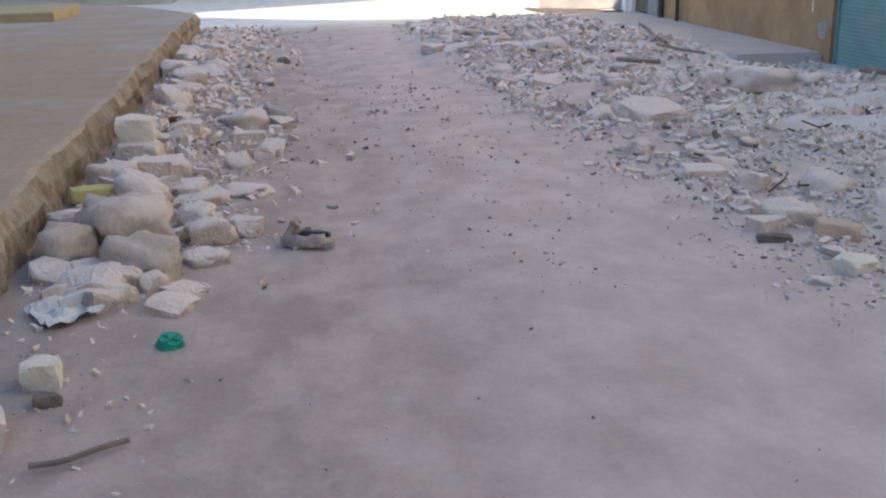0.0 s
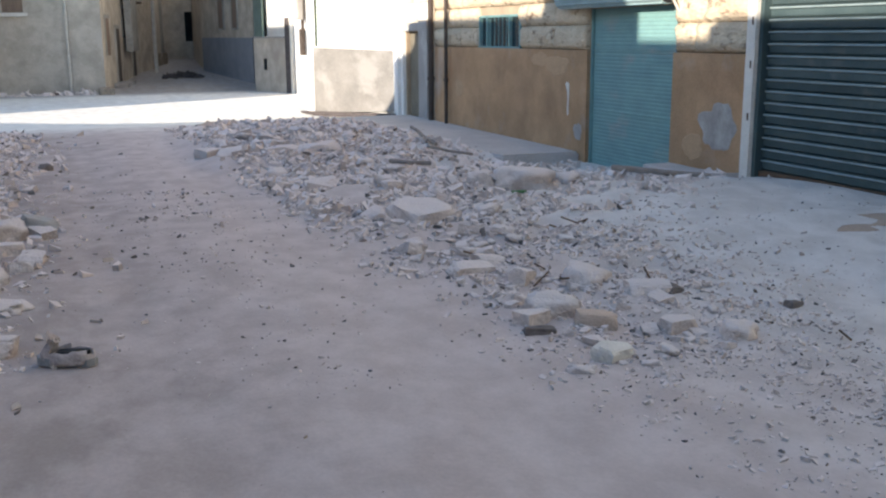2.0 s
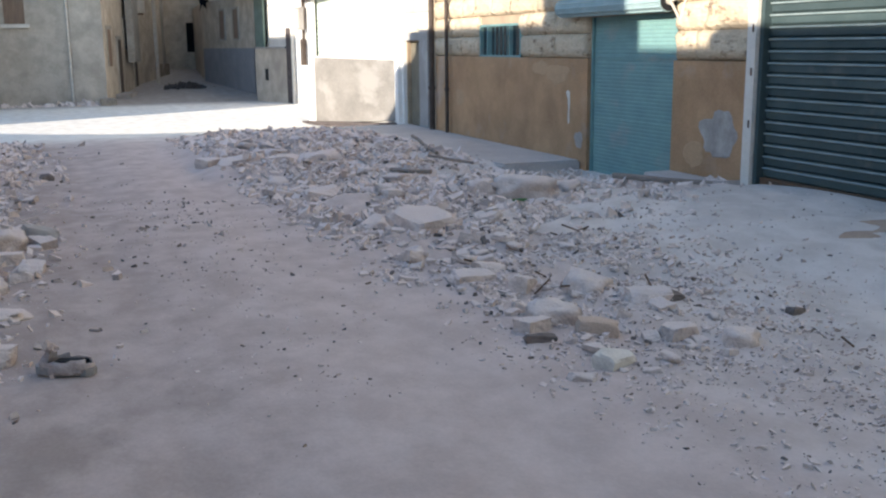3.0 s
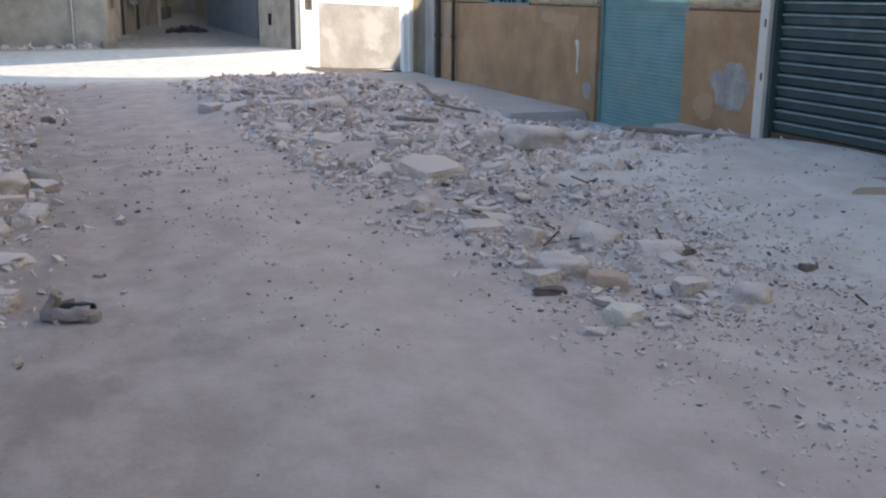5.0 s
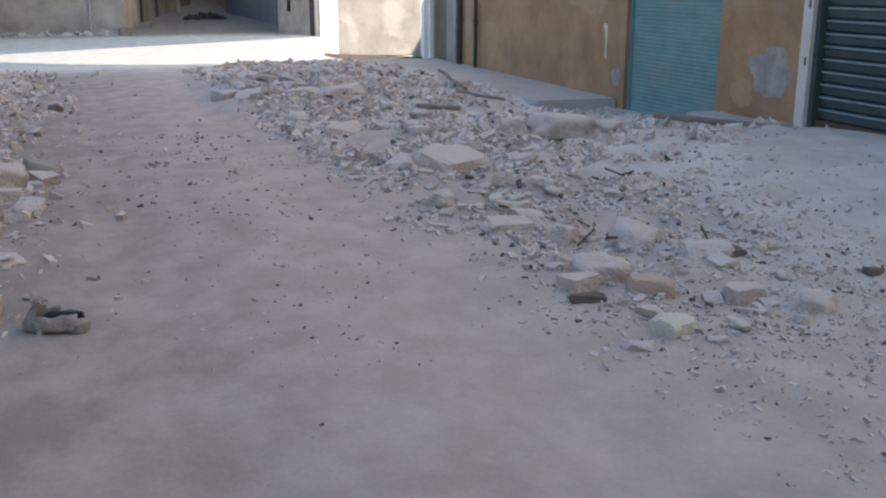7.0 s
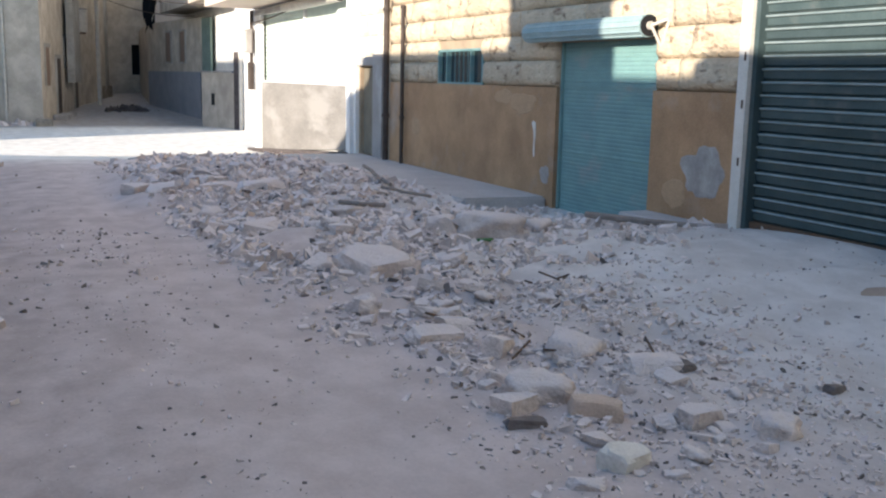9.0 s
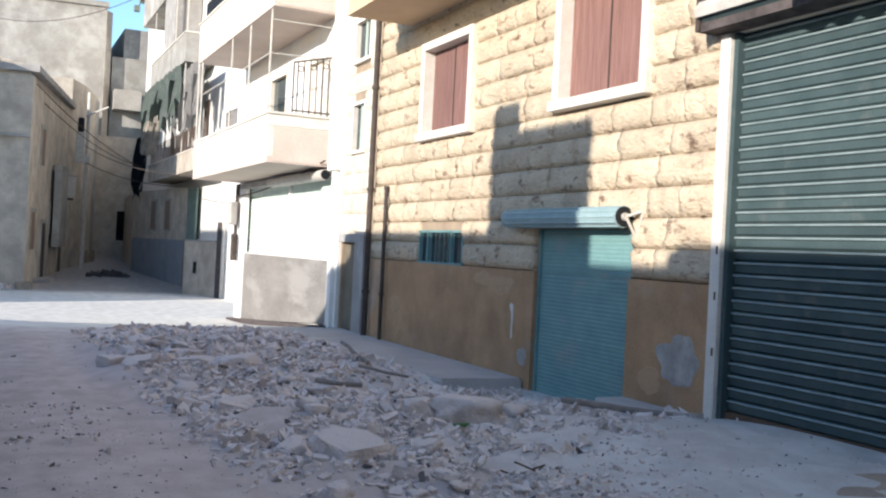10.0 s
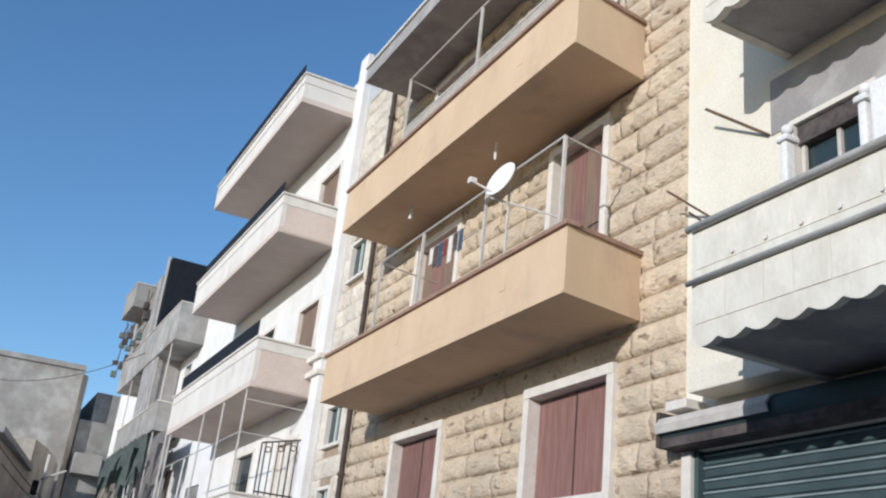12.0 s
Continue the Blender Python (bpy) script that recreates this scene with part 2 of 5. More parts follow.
def rods(*pairs, r=0.02, sides=8):
    bm = bmesh.new()
    for a, b in pairs:
        rod(bm, a, b, r, sides)
    return bm


def prism(points, z0, z1):
    """An upright prism over a plan outline; z0 and z1 may be lists."""
    bm = bmesh.new()
    low = [bm.verts.new((x, y, z0)) for x, y in points]
    high = [bm.verts.new((x, y, z1)) for x, y in points]
    k = len(points)
    bm.faces.new(low)
    bm.faces.new(high)
    for i in range(k):
        bm.faces.new((low[i], low[(i + 1) % k], high[(i + 1) % k], high[i]))
    return bm


def extrude_y(profile, y0, y1):
    """A bar along y with an outline in x and z."""
    bm = bmesh.new()
    a = [bm.verts.new((x, y0, z)) for x, z in profile]
    b = [bm.verts.new((x, y1, z)) for x, z in profile]
    k = len(profile)
    bm.faces.new(a)
    bm.faces.new(b)
    for i in range(k):
        bm.faces.new((a[i], a[(i + 1) % k], b[(i + 1) % k], b[i]))
    return bm


def wall_with(x0, x1, y0, y1, z0, z1, openings):
    """A wall in the plane of the street front, with openings (y0, y1, z0, z1) right through it."""
    ys = sorted({y0, y1, *(v for o in openings for v in o[:2])})
    zs = sorted({z0, z1, *(v for o in openings for v in o[2:])})
    bm = bmesh.new()
    for i in range(len(zs) - 1):
        run = None
        for j in range(len(ys)):
            solid = False
            if j < len(ys) - 1:
                cy, cz = (ys[j] + ys[j + 1]) / 2, (zs[i] + zs[i + 1]) / 2
                solid = not any(o[0] < cy < o[1] and o[2] < cz < o[3] for o in openings)
            if solid and run is None:
                run = ys[j]
            if not solid and run is not None:
                box(bm, x0, x1, run, ys[j], zs[i], zs[i + 1])
                run = None
    bmesh.ops.remove_doubles(bm, verts=bm.verts, dist=0.001)
    return bm


# ---- ground ----
def step(v, a, b):
    t = min(1.0, max(0.0, (v - a) / (b - a)))
    return t * t * (3 - 2 * t)


SKEW = radians(1.18)


def lay(x, y):
    """From the street's own grid, a little askew to the facades, into the world."""
    u, v = x + 0.211, y + 0.196
    return 0.075 + u * math.cos(SKEW) - v * math.sin(SKEW), -0.384 + u * math.sin(SKEW) + v * math.cos(SKEW)


def unlay(x, y):
    u, v = x - 0.075, y + 0.384
    return u * math.cos(SKEW) + v * math.sin(SKEW) - 0.211, v * math.cos(SKEW) - u * math.sin(SKEW) - 0.196


def ground_z(x, y):
    """The lie of the land: level here, falling to the crossing, rising again in the lane behind it."""
    x, y = unlay(x, y)
    z = -0.58 * step(y, 17.5, 28.5) + 0.045 * max(0.0, min(y, 66) - 42)
    near = 1 - step(y, 17, 20)
    band = step(x, 1.9, 2.9) * (1 - step(x, 4.6, 6.2)) * step(y, 3.5, 8)
    z += near * band * (0.07 + 0.05 * noise.noise((x * 0.9, y * 0.7, 3)))
    z += near * 0.16 * math.exp(-((x - 3.4) / 1.5) ** 2 - ((y - 15.4) / 2.2) ** 2)
    lump = near * band + 0.6 * near * step(y, 2.2, 4) * step(x, 2.0, 2.7) * (1 - step(x, 3.8, 4.8)) * (1 - step(y, 7, 9))
    z += lump * (0.06 * noise.noise((x * 2.3, y * 2.3, 6)) + 0.05 * noise.noise((x * 6, y * 6, 7)) + 0.012 * noise.noise((x * 11, y * 11, 8)))
    # the low bank of broken stuff that closes the heap towards the crossing
    z += near * 0.10 * step(y, 12.0, 12.5) * (1 - step(y, 14.5, 16.5)) * step(x, 1.5, 2.0) * (1 - step(x, 3.6, 4.6)) * (0.75 + 0.5 * noise.noise((x * 2, y, 15)))
    foot = step(x, 4.4, 6.3) * (1 - step(y, 12.1, 12.5))
    z += near * foot * (0.20 - 0.33 * step(y, 7.0, 11.6))
    z += near * step(x, 3.9, 5.0) * (1 - step(x, 6.5, 6.9)) * step(y, 3, 4) * (1 - step(y, 8, 10)) * (0.05 * noise.noise((x * 1.5, y * 1.7, 12)) + 0.025 * noise.noise((x * 3.6, y * 3.6, 13)))
    z += near * 0.10 * math.exp(-((x - 5.0) / 1.2) ** 2 - ((y - 6.0) / 1.8) ** 2)
    z += near * 0.10 * math.exp(-((x + 1.35) / 0.45) ** 2) * step(y, 3, 5) * (1 - step(y, 14, 19))
    z += near * (0.018 * noise.noise((x * 0.6, y * 0.6, 0)) + 0.004 * noise.noise((x * 1.7, y * 1.7, 1)))
    z -= near * 0.02 * (math.exp(-((x - 0.2) / 0.35) ** 2) + math.exp(-((x - 1.6) / 0.35) ** 2))
    return z


def build_ground():
    xs = [-400, -150, -60, -30, -18, -12, -8, -5, -3.5] + [-2.4 + 0.09 * i for i in range(110)] + [8, 9.5, 12, 16, 24, 40, 80, 180, 400]
    ys = [-400, -150, -60, -30, -14, -8, -5, -3, -1.5] + [-0.5 + 0.11 * i for i in range(190)] + [20.8 + 0.7 * i for i in range(66)] + [70, 80, 100, 150, 250, 400]
    verts = [(x, y, ground_z(x, y)) for y in ys for x in xs]
    k = len(xs)
    faces = [(j * k + i, j * k + i + 1, (j + 1) * k + i + 1, (j + 1) * k + i) for j in range(len(ys) - 1) for i in range(k - 1)]
    mesh = bpy.data.meshes.new("ground")
    mesh.from_pydata(verts, [], faces)
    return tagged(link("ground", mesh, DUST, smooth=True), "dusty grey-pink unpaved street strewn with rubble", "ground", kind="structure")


build_ground()


def build_terrace():
    """The raised pavement on the other side, with its broken concrete edge; its end turns away at the crossing."""
    bm = bmesh.new()
    n = 560
    rows = []
    for i in range(n + 1):
        y = -6 + 37 * i / n
        top = 0.38 + 0.02 * noise.noise((0, y * 1.3, 5)) - 0.10 * step(y, 15, 21) - 0.30 * step(y, 20, 30)
        back = -0.42 * max(0.0, y - 18.9)
        jag = 0.07 * noise.noise((1, y * 1.1, 2)) + 0.03 * noise.noise((4, y * 5, 2)) + 0.012 * noise.noise((7, y * 16, 2)) + back
        line = [(-14, top + 0.03), (-7.4, top + 0.02), (-2.4 + back, top + 0.008 * noise.noise((9, y * 2, 1))), (-1.74 + jag, top - 0.004 + 0.012 * noise.noise((y * 3, 8, 1))), (-1.70 + jag, top - 0.02 + 0.02 * noise.noise((y * 4, 3, 1)))]
        for k in range(1, 8):
            z = top - 0.03 - (top + 0.25) * k / 7
            line.append((-1.66 + back + (jag - back) * 0.8 + 0.05 * noise.noise((k * 0.6, y * 2.5, 9)) + 0.035 * noise.noise((k * 1.6, y * 7, 4)) + 0.015 * noise.noise((k * 3, y * 21, 4)), z))
        rows.append([bm.verts.new((*lay(x, y), z)) for x, z in line])
    for a, b in zip(rows, rows[1:]):
        for i in range(len(a) - 1):
            bm.faces.new((a[i], a[i + 1], b[i + 1], b[i]))
    end = rows[-1]
    bm.faces.new([*end, bm.verts.new((end[0].co.x, end[0].co.y, -0.9))])
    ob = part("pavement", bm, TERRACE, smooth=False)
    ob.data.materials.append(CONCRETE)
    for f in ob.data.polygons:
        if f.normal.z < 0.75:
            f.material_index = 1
    tagged(ob, "raised tan screed pavement with a broken concrete edge", "pavement", kind="structure")
    tagged(part("doorstep", boxes((-11, -3.95, 17.1, 19.2, 0.26, 0.5), bevel=0.03), material("yellowed_stone", (0.50, 0.39, 0.22), (0.42, 0.32, 0.19), 3, 40, 0.9, 0.3)),
           "low yellowish stone step on the raised pavement", "step")


build_terrace()

# ---- the stone house ----
XF = 6.95
STONE_Y0, STONE_Y1 = 8.40, 17.85
TOP = 13.6
BLUE_DOOR = (9.78, 11.86, -0.3, 2.0)
LOW_WINDOW = (14.05, 15.72, 1.44, 1.98)
WIN_NEAR = (9.68, 11.39, 3.62, 4.98)
WIN_FAR = (14.02, 15.66, 3.58, 4.95)
DOOR_NEAR = (10.0, 11.2, 6.2, 8.5)
DOOR_FAR = (14.1, 15.6, 6.2, 8.42)
DOOR_NEAR2 = (10.0, 11.2, 9.6, 11.8)
DOOR_FAR2 = (14.1, 15.6, 9.6, 11.8)
STAIR = [(18.65, 19.25, 3.55, 4.45), (18.5, 19.3, 5.35, 6.1), (18.5, 19.3, 8.9, 9.7)]
HOLES = [BLUE_DOOR, LOW_WINDOW, WIN_NEAR, WIN_FAR, DOOR_NEAR, DOOR_FAR, DOOR_NEAR2, DOOR_FAR2]

house = thing("stone_house", "four-storey house of rock-faced honey stone with ochre balconies", "house")
wall = part("wall", wall_with(7.0, 7.3, STONE_Y0, 19.75, -0.4, TOP, HOLES[:2] + [(a - 0.03, b + 0.03, c - 0.03, d + 0.03) for a, b, c, d in HOLES[2:] + STAIR] + [(18.72, 19.68, -0.1, 1.72)]), MORTAR, house)
part("side_wall", boxes((7.3, 16, STONE_Y0, STONE_Y0 + 0.3, -0.4, TOP), (7.3, 16, 19.45, 19.75, -0.4, TOP), (15.7, 16, 8.7, 19.4, -0.4, TOP)), GREY, house)
part("roof", boxes((7.3, 15.7, 8.7, 19.4, TOP - 0.5, TOP - 0.25)), GREY, house)
# black board painted as the unlit rooms behind the openings
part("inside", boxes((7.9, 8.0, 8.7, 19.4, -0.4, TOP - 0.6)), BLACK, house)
for a, b in ((STONE_Y0, BLUE_DOOR[0]), (BLUE_DOOR[1], STONE_Y1)):
    part("dado", boxes((6.945, 6.998, a, b, -0.4, 1.44)), DADO, house, "ochre-brown rendered dado with scuffs")
scar = bmesh.new()
outline = [(12.425, 0.99), (12.36, 0.965), (12.352, 0.80), (12.372, 0.66), (12.362, 0.53), (12.395, 0.50), (12.412, 0.60), (12.398, 0.74), (12.416, 0.86), (12.47, 0.955)]
for x in (6.938, 6.944):
    scar.faces.new([scar.verts.new((x, y, z)) for y, z in outline])
part("dado_scar", scar, FRAME, house, "pale scar in the render")


def plaster_patch(y, z, w, h, seed, mat, label):
    """A thin, ragged skin of cement smeared over the dado."""
    bm = bmesh.new()
    rim = []
    for i in range(28):
        a = 2 * math.pi * i / 28
        k = 1 + 0.35 * noise.noise((math.cos(a) * 1.6, math.sin(a) * 1.6, seed)) + 0.15 * noise.noise((math.cos(a) * 5, math.sin(a) * 5, seed))
        rim.append((y + 0.5 * w * k * math.cos(a), z + 0.5 * h * k * math.sin(a)))
    low = [bm.verts.new((6.944, *p)) for p in rim]
    top = [bm.verts.new((6.939, y + (p[0] - y) * 0.94, z + (p[1] - z) * 0.94)) for p in rim]
    bm.faces.new(top)
    for i in range(28):
        j = (i + 1) % 28
        bm.faces.new((low[i], low[j], top[j], top[i]))
    part("plaster_patch", bm, mat, house, label)


PATCH = material("smeared_cement", (0.44, 0.41, 0.385), (0.36, 0.33, 0.305), 5, 40, 0.9, 0.3, mottle=(4, 0.8))
SCUFF = material("scuffed_ochre", (0.54, 0.355, 0.215), (0.46, 0.295, 0.175), 5, 40, 0.9, 0.3, mottle=(5, 0.85))
plaster_patch(8.86, 0.62, 0.66, 0.50, 2, PATCH, "grey cement smear on the dado")
plaster_patch(9.3, 0.36, 0.42, 0.3, 5, SCUFF, "rubbed paler ochre")
plaster_patch(12.75, 1.22, 0.7, 0.3, 7, SCUFF, "rubbed paler ochre")
plaster_patch(13.3, 1.28, 0.5, 0.22, 9, SCUFF, "rubbed paler ochre")
plaster_patch(12.08, 0.3, 0.24, 0.26, 11, PATCH, "grey cement smear on the dado")
plaster_patch(16.6, 0.7, 0.4, 0.3, 13, SCUFF, "rubbed paler ochre")


def corrugated(y0, y1, z0, z1, pitch, depth, x):
    """A roller curtain: rounded ribs lying over one another."""
    bm = bmesh.new()
    n = max(2, round((z1 - z0) / pitch))
    p = (z1 - z0) / n
    prof = []
    for i in range(n):
        for f, d in ((0.0, 0.0), (0.18, 0.7), (0.5, 1.0), (0.82, 0.7), (0.98, 0.0)):
            prof.append((x - depth * d, z0 + (i + f) * p))
    prof += [(x, z1), (x + 0.02, z1), (x + 0.02, z0)]
    a = [bm.verts.new((px, y0, pz)) for px, pz in prof]
    b = [bm.verts.new((px, y1, pz)) for px, pz in prof]
    for i in range(len(prof)):
        j = (i + 1) % len(prof)
        bm.faces.new((a[i], a[j], b[j], b[i]))
    return bm


def blue_shutter():
    t = thing("roller_shutter", "closed pale-blue painted steel roller shutter with exposed drum", "shutter")
    y0, y1, _, z1 = BLUE_DOOR
    part("curtain", corrugated(y0 + 0.03, y1 - 0.03, -0.28, z1, 0.05, 0.006, 7.03), BLUE, t)
    for z in (0.62, 1.45):
        part("seam", boxes((7.015, 7.03, y0 + 0.04, y1 - 0.04, z, z + 0.025), bevel=0.004), BLUE, t)
    for y in (y0, y1 - 0.06):
        part("guide_rail", boxes((6.985, 7.06, y, y + 0.03, -0.3, z1), bevel=0.006), BLUE, t)
    drum = part("drum", rods(((6.83, y0 - 0.02, 2.13), (6.83, y1 + 0.55, 2.13)), r=0.125, sides=24), DRUM, t, "pale blue rolled-up shutter drum", smooth=False)
    for i in range(5):
        a = 2.2 + i * 0.5
        part("rib", rods(((6.83 + 0.125 * math.cos(a), y0, 2.13 + 0.125 * math.sin(a)), (6.83 + 0.125 * math.cos(a), y1 + 0.5, 2.13 + 0.125 * math.sin(a))), r=0.012, sides=6), DRUM, drum)
    # black disc paints the dark of the drum's open end
    part("drum_hollow", rods(((6.83, y0 - 0.03, 2.13), (6.83, y0 - 0.018, 2.13)), r=0.115, sides=20), BLACK, t)
    part("hub", rods(((6.83, y0 - 0.06, 2.13), (6.83, y0 - 0.02, 2.13)), r=0.045, sides=14), STEEL, t)
    part("bracket", rods(((6.83, y0 - 0.06, 2.13), (6.95, y0 - 0.10, 1.90)), ((6.83, y0 - 0.06, 2.13), (6.95, y0 - 0.22, 2.2)), ((6.95, y0 - 0.10, 1.90), (6.95, y0 - 0.22, 2.2)), r=0.018), STEEL, t, "grey iron bracket")


blue_shutter()


def stone_mesh(seed, w, h):
    """One rock-faced block: a pillowed, hewn front over flat sides; it lies in y and z with its front to the street."""
    r = random.Random(seed)
    ny, nz = 10, 5
    verts, faces = [], []
    phase = r.uniform(0, 50)
    for j in range(nz + 1):
        for i in range(ny + 1):
            u, v = i / ny, j / nz
            rough = noise.noise((u * w * 8 + phase, v * 2.6, seed)) * 0.042 + r.uniform(-0.007, 0.007)
            if j in (0, nz):
                bulge = 0.002 + 0.010 * max(0, noise.noise((u * w * 6 + phase, j, seed)))
            elif i in (0, ny):
                bulge = max(0.008, 0.036 + rough)
            else:
                bulge = max(0.006, 0.046 + rough - (0.026 if j in (1, nz - 1) and r.random() < 0.16 else 0.0))
            drop = 0.012 * noise.noise((u * 5, seed * 1.7, j)) if 0 < j < nz else 0.0
            verts.append((-bulge, (u - 0.5) * w, (v - 0.5) * h + drop))
    k = ny + 1
    for j in range(nz):
        for i in range(ny):
            faces.append((j * k + i, (j + 1) * k + i, (j + 1) * k + i + 1, j * k + i + 1))
    base = len(verts)
    for y, z in ((-w / 2, -h / 2), (w / 2, -h / 2), (w / 2, h / 2), (-w / 2, h / 2)):
        verts.append((0.055, y, z))
    rim = [[i for i in range(k)], [j * k + ny for j in range(nz + 1)], [nz * k + i for i in range(ny, -1, -1)], [j * k for j in range(nz, -1, -1)]]
    for s, line in enumerate(rim):
        faces.append((*line, base + (s + 1) % 4, base + s))
    return verts, faces


def inside_hole(y0, y1, z0, z1, holes, m=0.0):
    return any(o[0] - m < y1 and y0 < o[1] + m and o[2] - m < z1 and z0 < o[3] + m for o in holes)


def clip_run(y0, y1, z0, z1, holes, m):
    """The stretches of a course left over beside the openings."""
    runs = [(y0, y1)]
    for o in holes:
        if o[2] - m < z1 - 0.03 and z0 + 0.03 < o[3] + m:
            nxt = []
            for a, b in runs:
                if o[1] + m <= a or o[0] - m >= b:
                    nxt.append((a, b))
                    continue
                if o[0] - m > a:
                    nxt.append((a, o[0] - m))
                if o[1] + m < b:
                    nxt.append((o[1] + m, b))
            runs = nxt
    return runs


def lay_stones():
    """Courses of hewn stone over the dado; the lower ones are single blocks."""
    r = random.Random(11)
    course, gap = 0.335, 0.005
    kinds = {}
    big_v, big_f = [], []
    singles = 0
    z = 1.45
    spec = {w: [stone_mesh(100 * i + s, w - gap, course - gap) for s in range(4)] for i, w in enumerate((0.35, 0.55, 0.75, 0.95))}
    while z + course < TOP:
        for a, b in clip_run(STONE_Y0, STONE_Y1, z, z + course, HOLES, 0.02):
            y = a
            while b - y > 0.05:
                w = r.choice((0.55, 0.75, 0.75, 0.95))
                left = b - y
                if left - w < 0.25:
                    w = left
                key = min(spec, key=lambda q: abs(q - w))
                s = r.randrange(4)
                x = XF + 0.03 + r.uniform(-0.012, 0.006)
                place = Matrix.LocRotScale((x, y + w / 2, z + course / 2), None, (1, (w + 0.004) / (key - gap), 1))
                if singles < 300 and z < 6.6:
                    if (key, s) not in kinds:
                        mesh = bpy.data.meshes.new("stone")
                        mesh.from_pydata(*[list(q) for q in (spec[key][s][0], [], spec[key][s][1])])
                        mesh.materials.append(STONE)
                        for face in mesh.polygons:
                            face.use_smooth = True
                        kinds[key, s] = mesh
                    ob = new("stone", kinds[key, s])
                    ob.parent = wall
                    ob.matrix_basis = place
                    singles += 1
                else:
                    o = len(big_v)
                    big_v += [tuple(place @ Vector(v)) for v in spec[key][s][0]]
                    big_f += [tuple(o + i for i in f) for f in spec[key][s][1]]
                y += w
        z += course
    mesh = bpy.data.meshes.new("stonework")
    mesh.from_pydata(big_v, [], big_f)
    tagged(link("stonework", mesh, STONE_JOINED, wall, smooth=True), kind="stuff")


def pale_courses():
    v, f = [], []
    r = random.Random(5)
    z = 1.9
    while z < TOP - 0.4:
        for a, b in clip_run(18.02, 19.72, z, z + 0.4, STAIR, 0.03):
            y = a
            while b - y > 0.08:
                w = min(r.choice((0.5, 0.65)), b - y)
                vs, fs = stone_mesh(r.randrange(999), w - 0.01, 0.39)
                o = len(v)
                v += [(6.985 + q[0] * 0.6, q[1] + y + w / 2, q[2] + z + 0.2) for q in vs]
                f += [tuple(o + i for i in t) for t in fs]
                y += w
        z += 0.4
    mesh = bpy.data.meshes.new("stair_bay_stonework")
    mesh.from_pydata(v, [], f)
    tagged(link("stair_bay_stonework", mesh, PALE_STONE, wall, "paler dressed stone of the stair bay"), kind="stuff")


def wooden_window(o, ajar, sill=True):
    """A window with a stone surround that stands proud, and two leaves of boarded shutters."""
    y0, y1, z0, z1 = o
    w = 0.13
    win = part("window", boxes((6.86, 7.1, y0 - w, y1 + w, z1, z1 + w), bevel=0.008), FRAME, house, "window with pale stone surround and red-brown shutters")
    for a in (y0 - w, y1):
        part("jamb", boxes((6.87, 7.1, a, a + w, z0, z1), bevel=0.008), FRAME, win)
    if sill:
        part("sill", boxes((6.83, 7.1, y0 - w - 0.04, y1 + w + 0.04, z0 - 0.13, z0), bevel=0.012), FRAME, win)
    mid = (y0 + y1) / 2
    for a, b, s in ((y0 + 0.002, mid - 0.014, 0), (mid + 0.014, y1 - 0.002, ajar)):
        n = 5
        bm = bmesh.new()
        for i in range(n):
            c0, c1 = a + (b - a) * i / n, a + (b - a) * (i + 1) / n
            box(bm, 7.05 + s, 7.085 + s, c0 + 0.003, c1 - 0.003, z0 + 0.01, z1 - 0.01, 0.004)
        part("leaf", bm, WOOD, win, "red-brown boarded leaf")
    # dark strip paints the shaded gap between the two leaves
    part("meeting_strip", boxes((7.035, 7.05, mid - 0.03, mid - 0.012, z0 + 0.02, z1 - 0.02), bevel=0.003), PIPE, win)


wooden_window(WIN_NEAR, 0.008)
wooden_window(WIN_FAR, 0.012)


def balcony_door(o):
    y0, y1, z0, z1 = o
    w = 0.12
    d = part("balcony_door", boxes((6.88, 7.1, y0 - w, y1 + w, z1, z1 + w), bevel=0.008), FRAME, house, "balcony door with pale surround and brown boards")
    for a in (y0 - w, y1):
        part("jamb", boxes((6.88, 7.1, a, a + w, z0, z1), bevel=0.008), FRAME, d)
    n = 4
    for i in range(n):
        a, b = y0 + (y1 - y0) * i / n, y0 + (y1 - y0) * (i + 1) / n
        part("board", boxes((7.05, 7.09, a + 0.004, b - 0.004, z0, z1 - 0.01), bevel=0.005), BROWN_WOOD if i % 2 else WOOD, d)


for o in (DOOR_NEAR, DOOR_FAR, DOOR_NEAR2, DOOR_FAR2):
    balcony_door(o)


def low_window():
    y0, y1, z0, z1 = LOW_WINDOW
    win = part("window", boxes((6.96, 7.05, y0, y0 + 0.05, z0, z1), (6.96, 7.05, y1 - 0.05, y1, z0, z1), (6.96, 7.05, y0, y1, z1 - 0.04, z1), (6.95, 7.05, y0, y1, z0 - 0.02, z0 + 0.03), (6.96, 7.04, 14.47, 14.51, z0, z1), (6.96, 7.04, 15.36, 15.40, z0, z1), bevel=0.004), BLUE, house, "small blue-framed ground-floor window with bars")
    for a, b in ((14.10, 14.47), (14.51, 15.36), (15.40, 15.67)):
        part("pane", boxes((7.02, 7.028, a, b, z0 + 0.03, z1 - 0.04)), GLASS, win)
    for i in range(5):
        y = 14.63 + i * 0.16
        part("bar", rods(((6.99, y, z0), (6.99, y, z1)), r=0.007, sides=6), BLUE, win)


low_window()
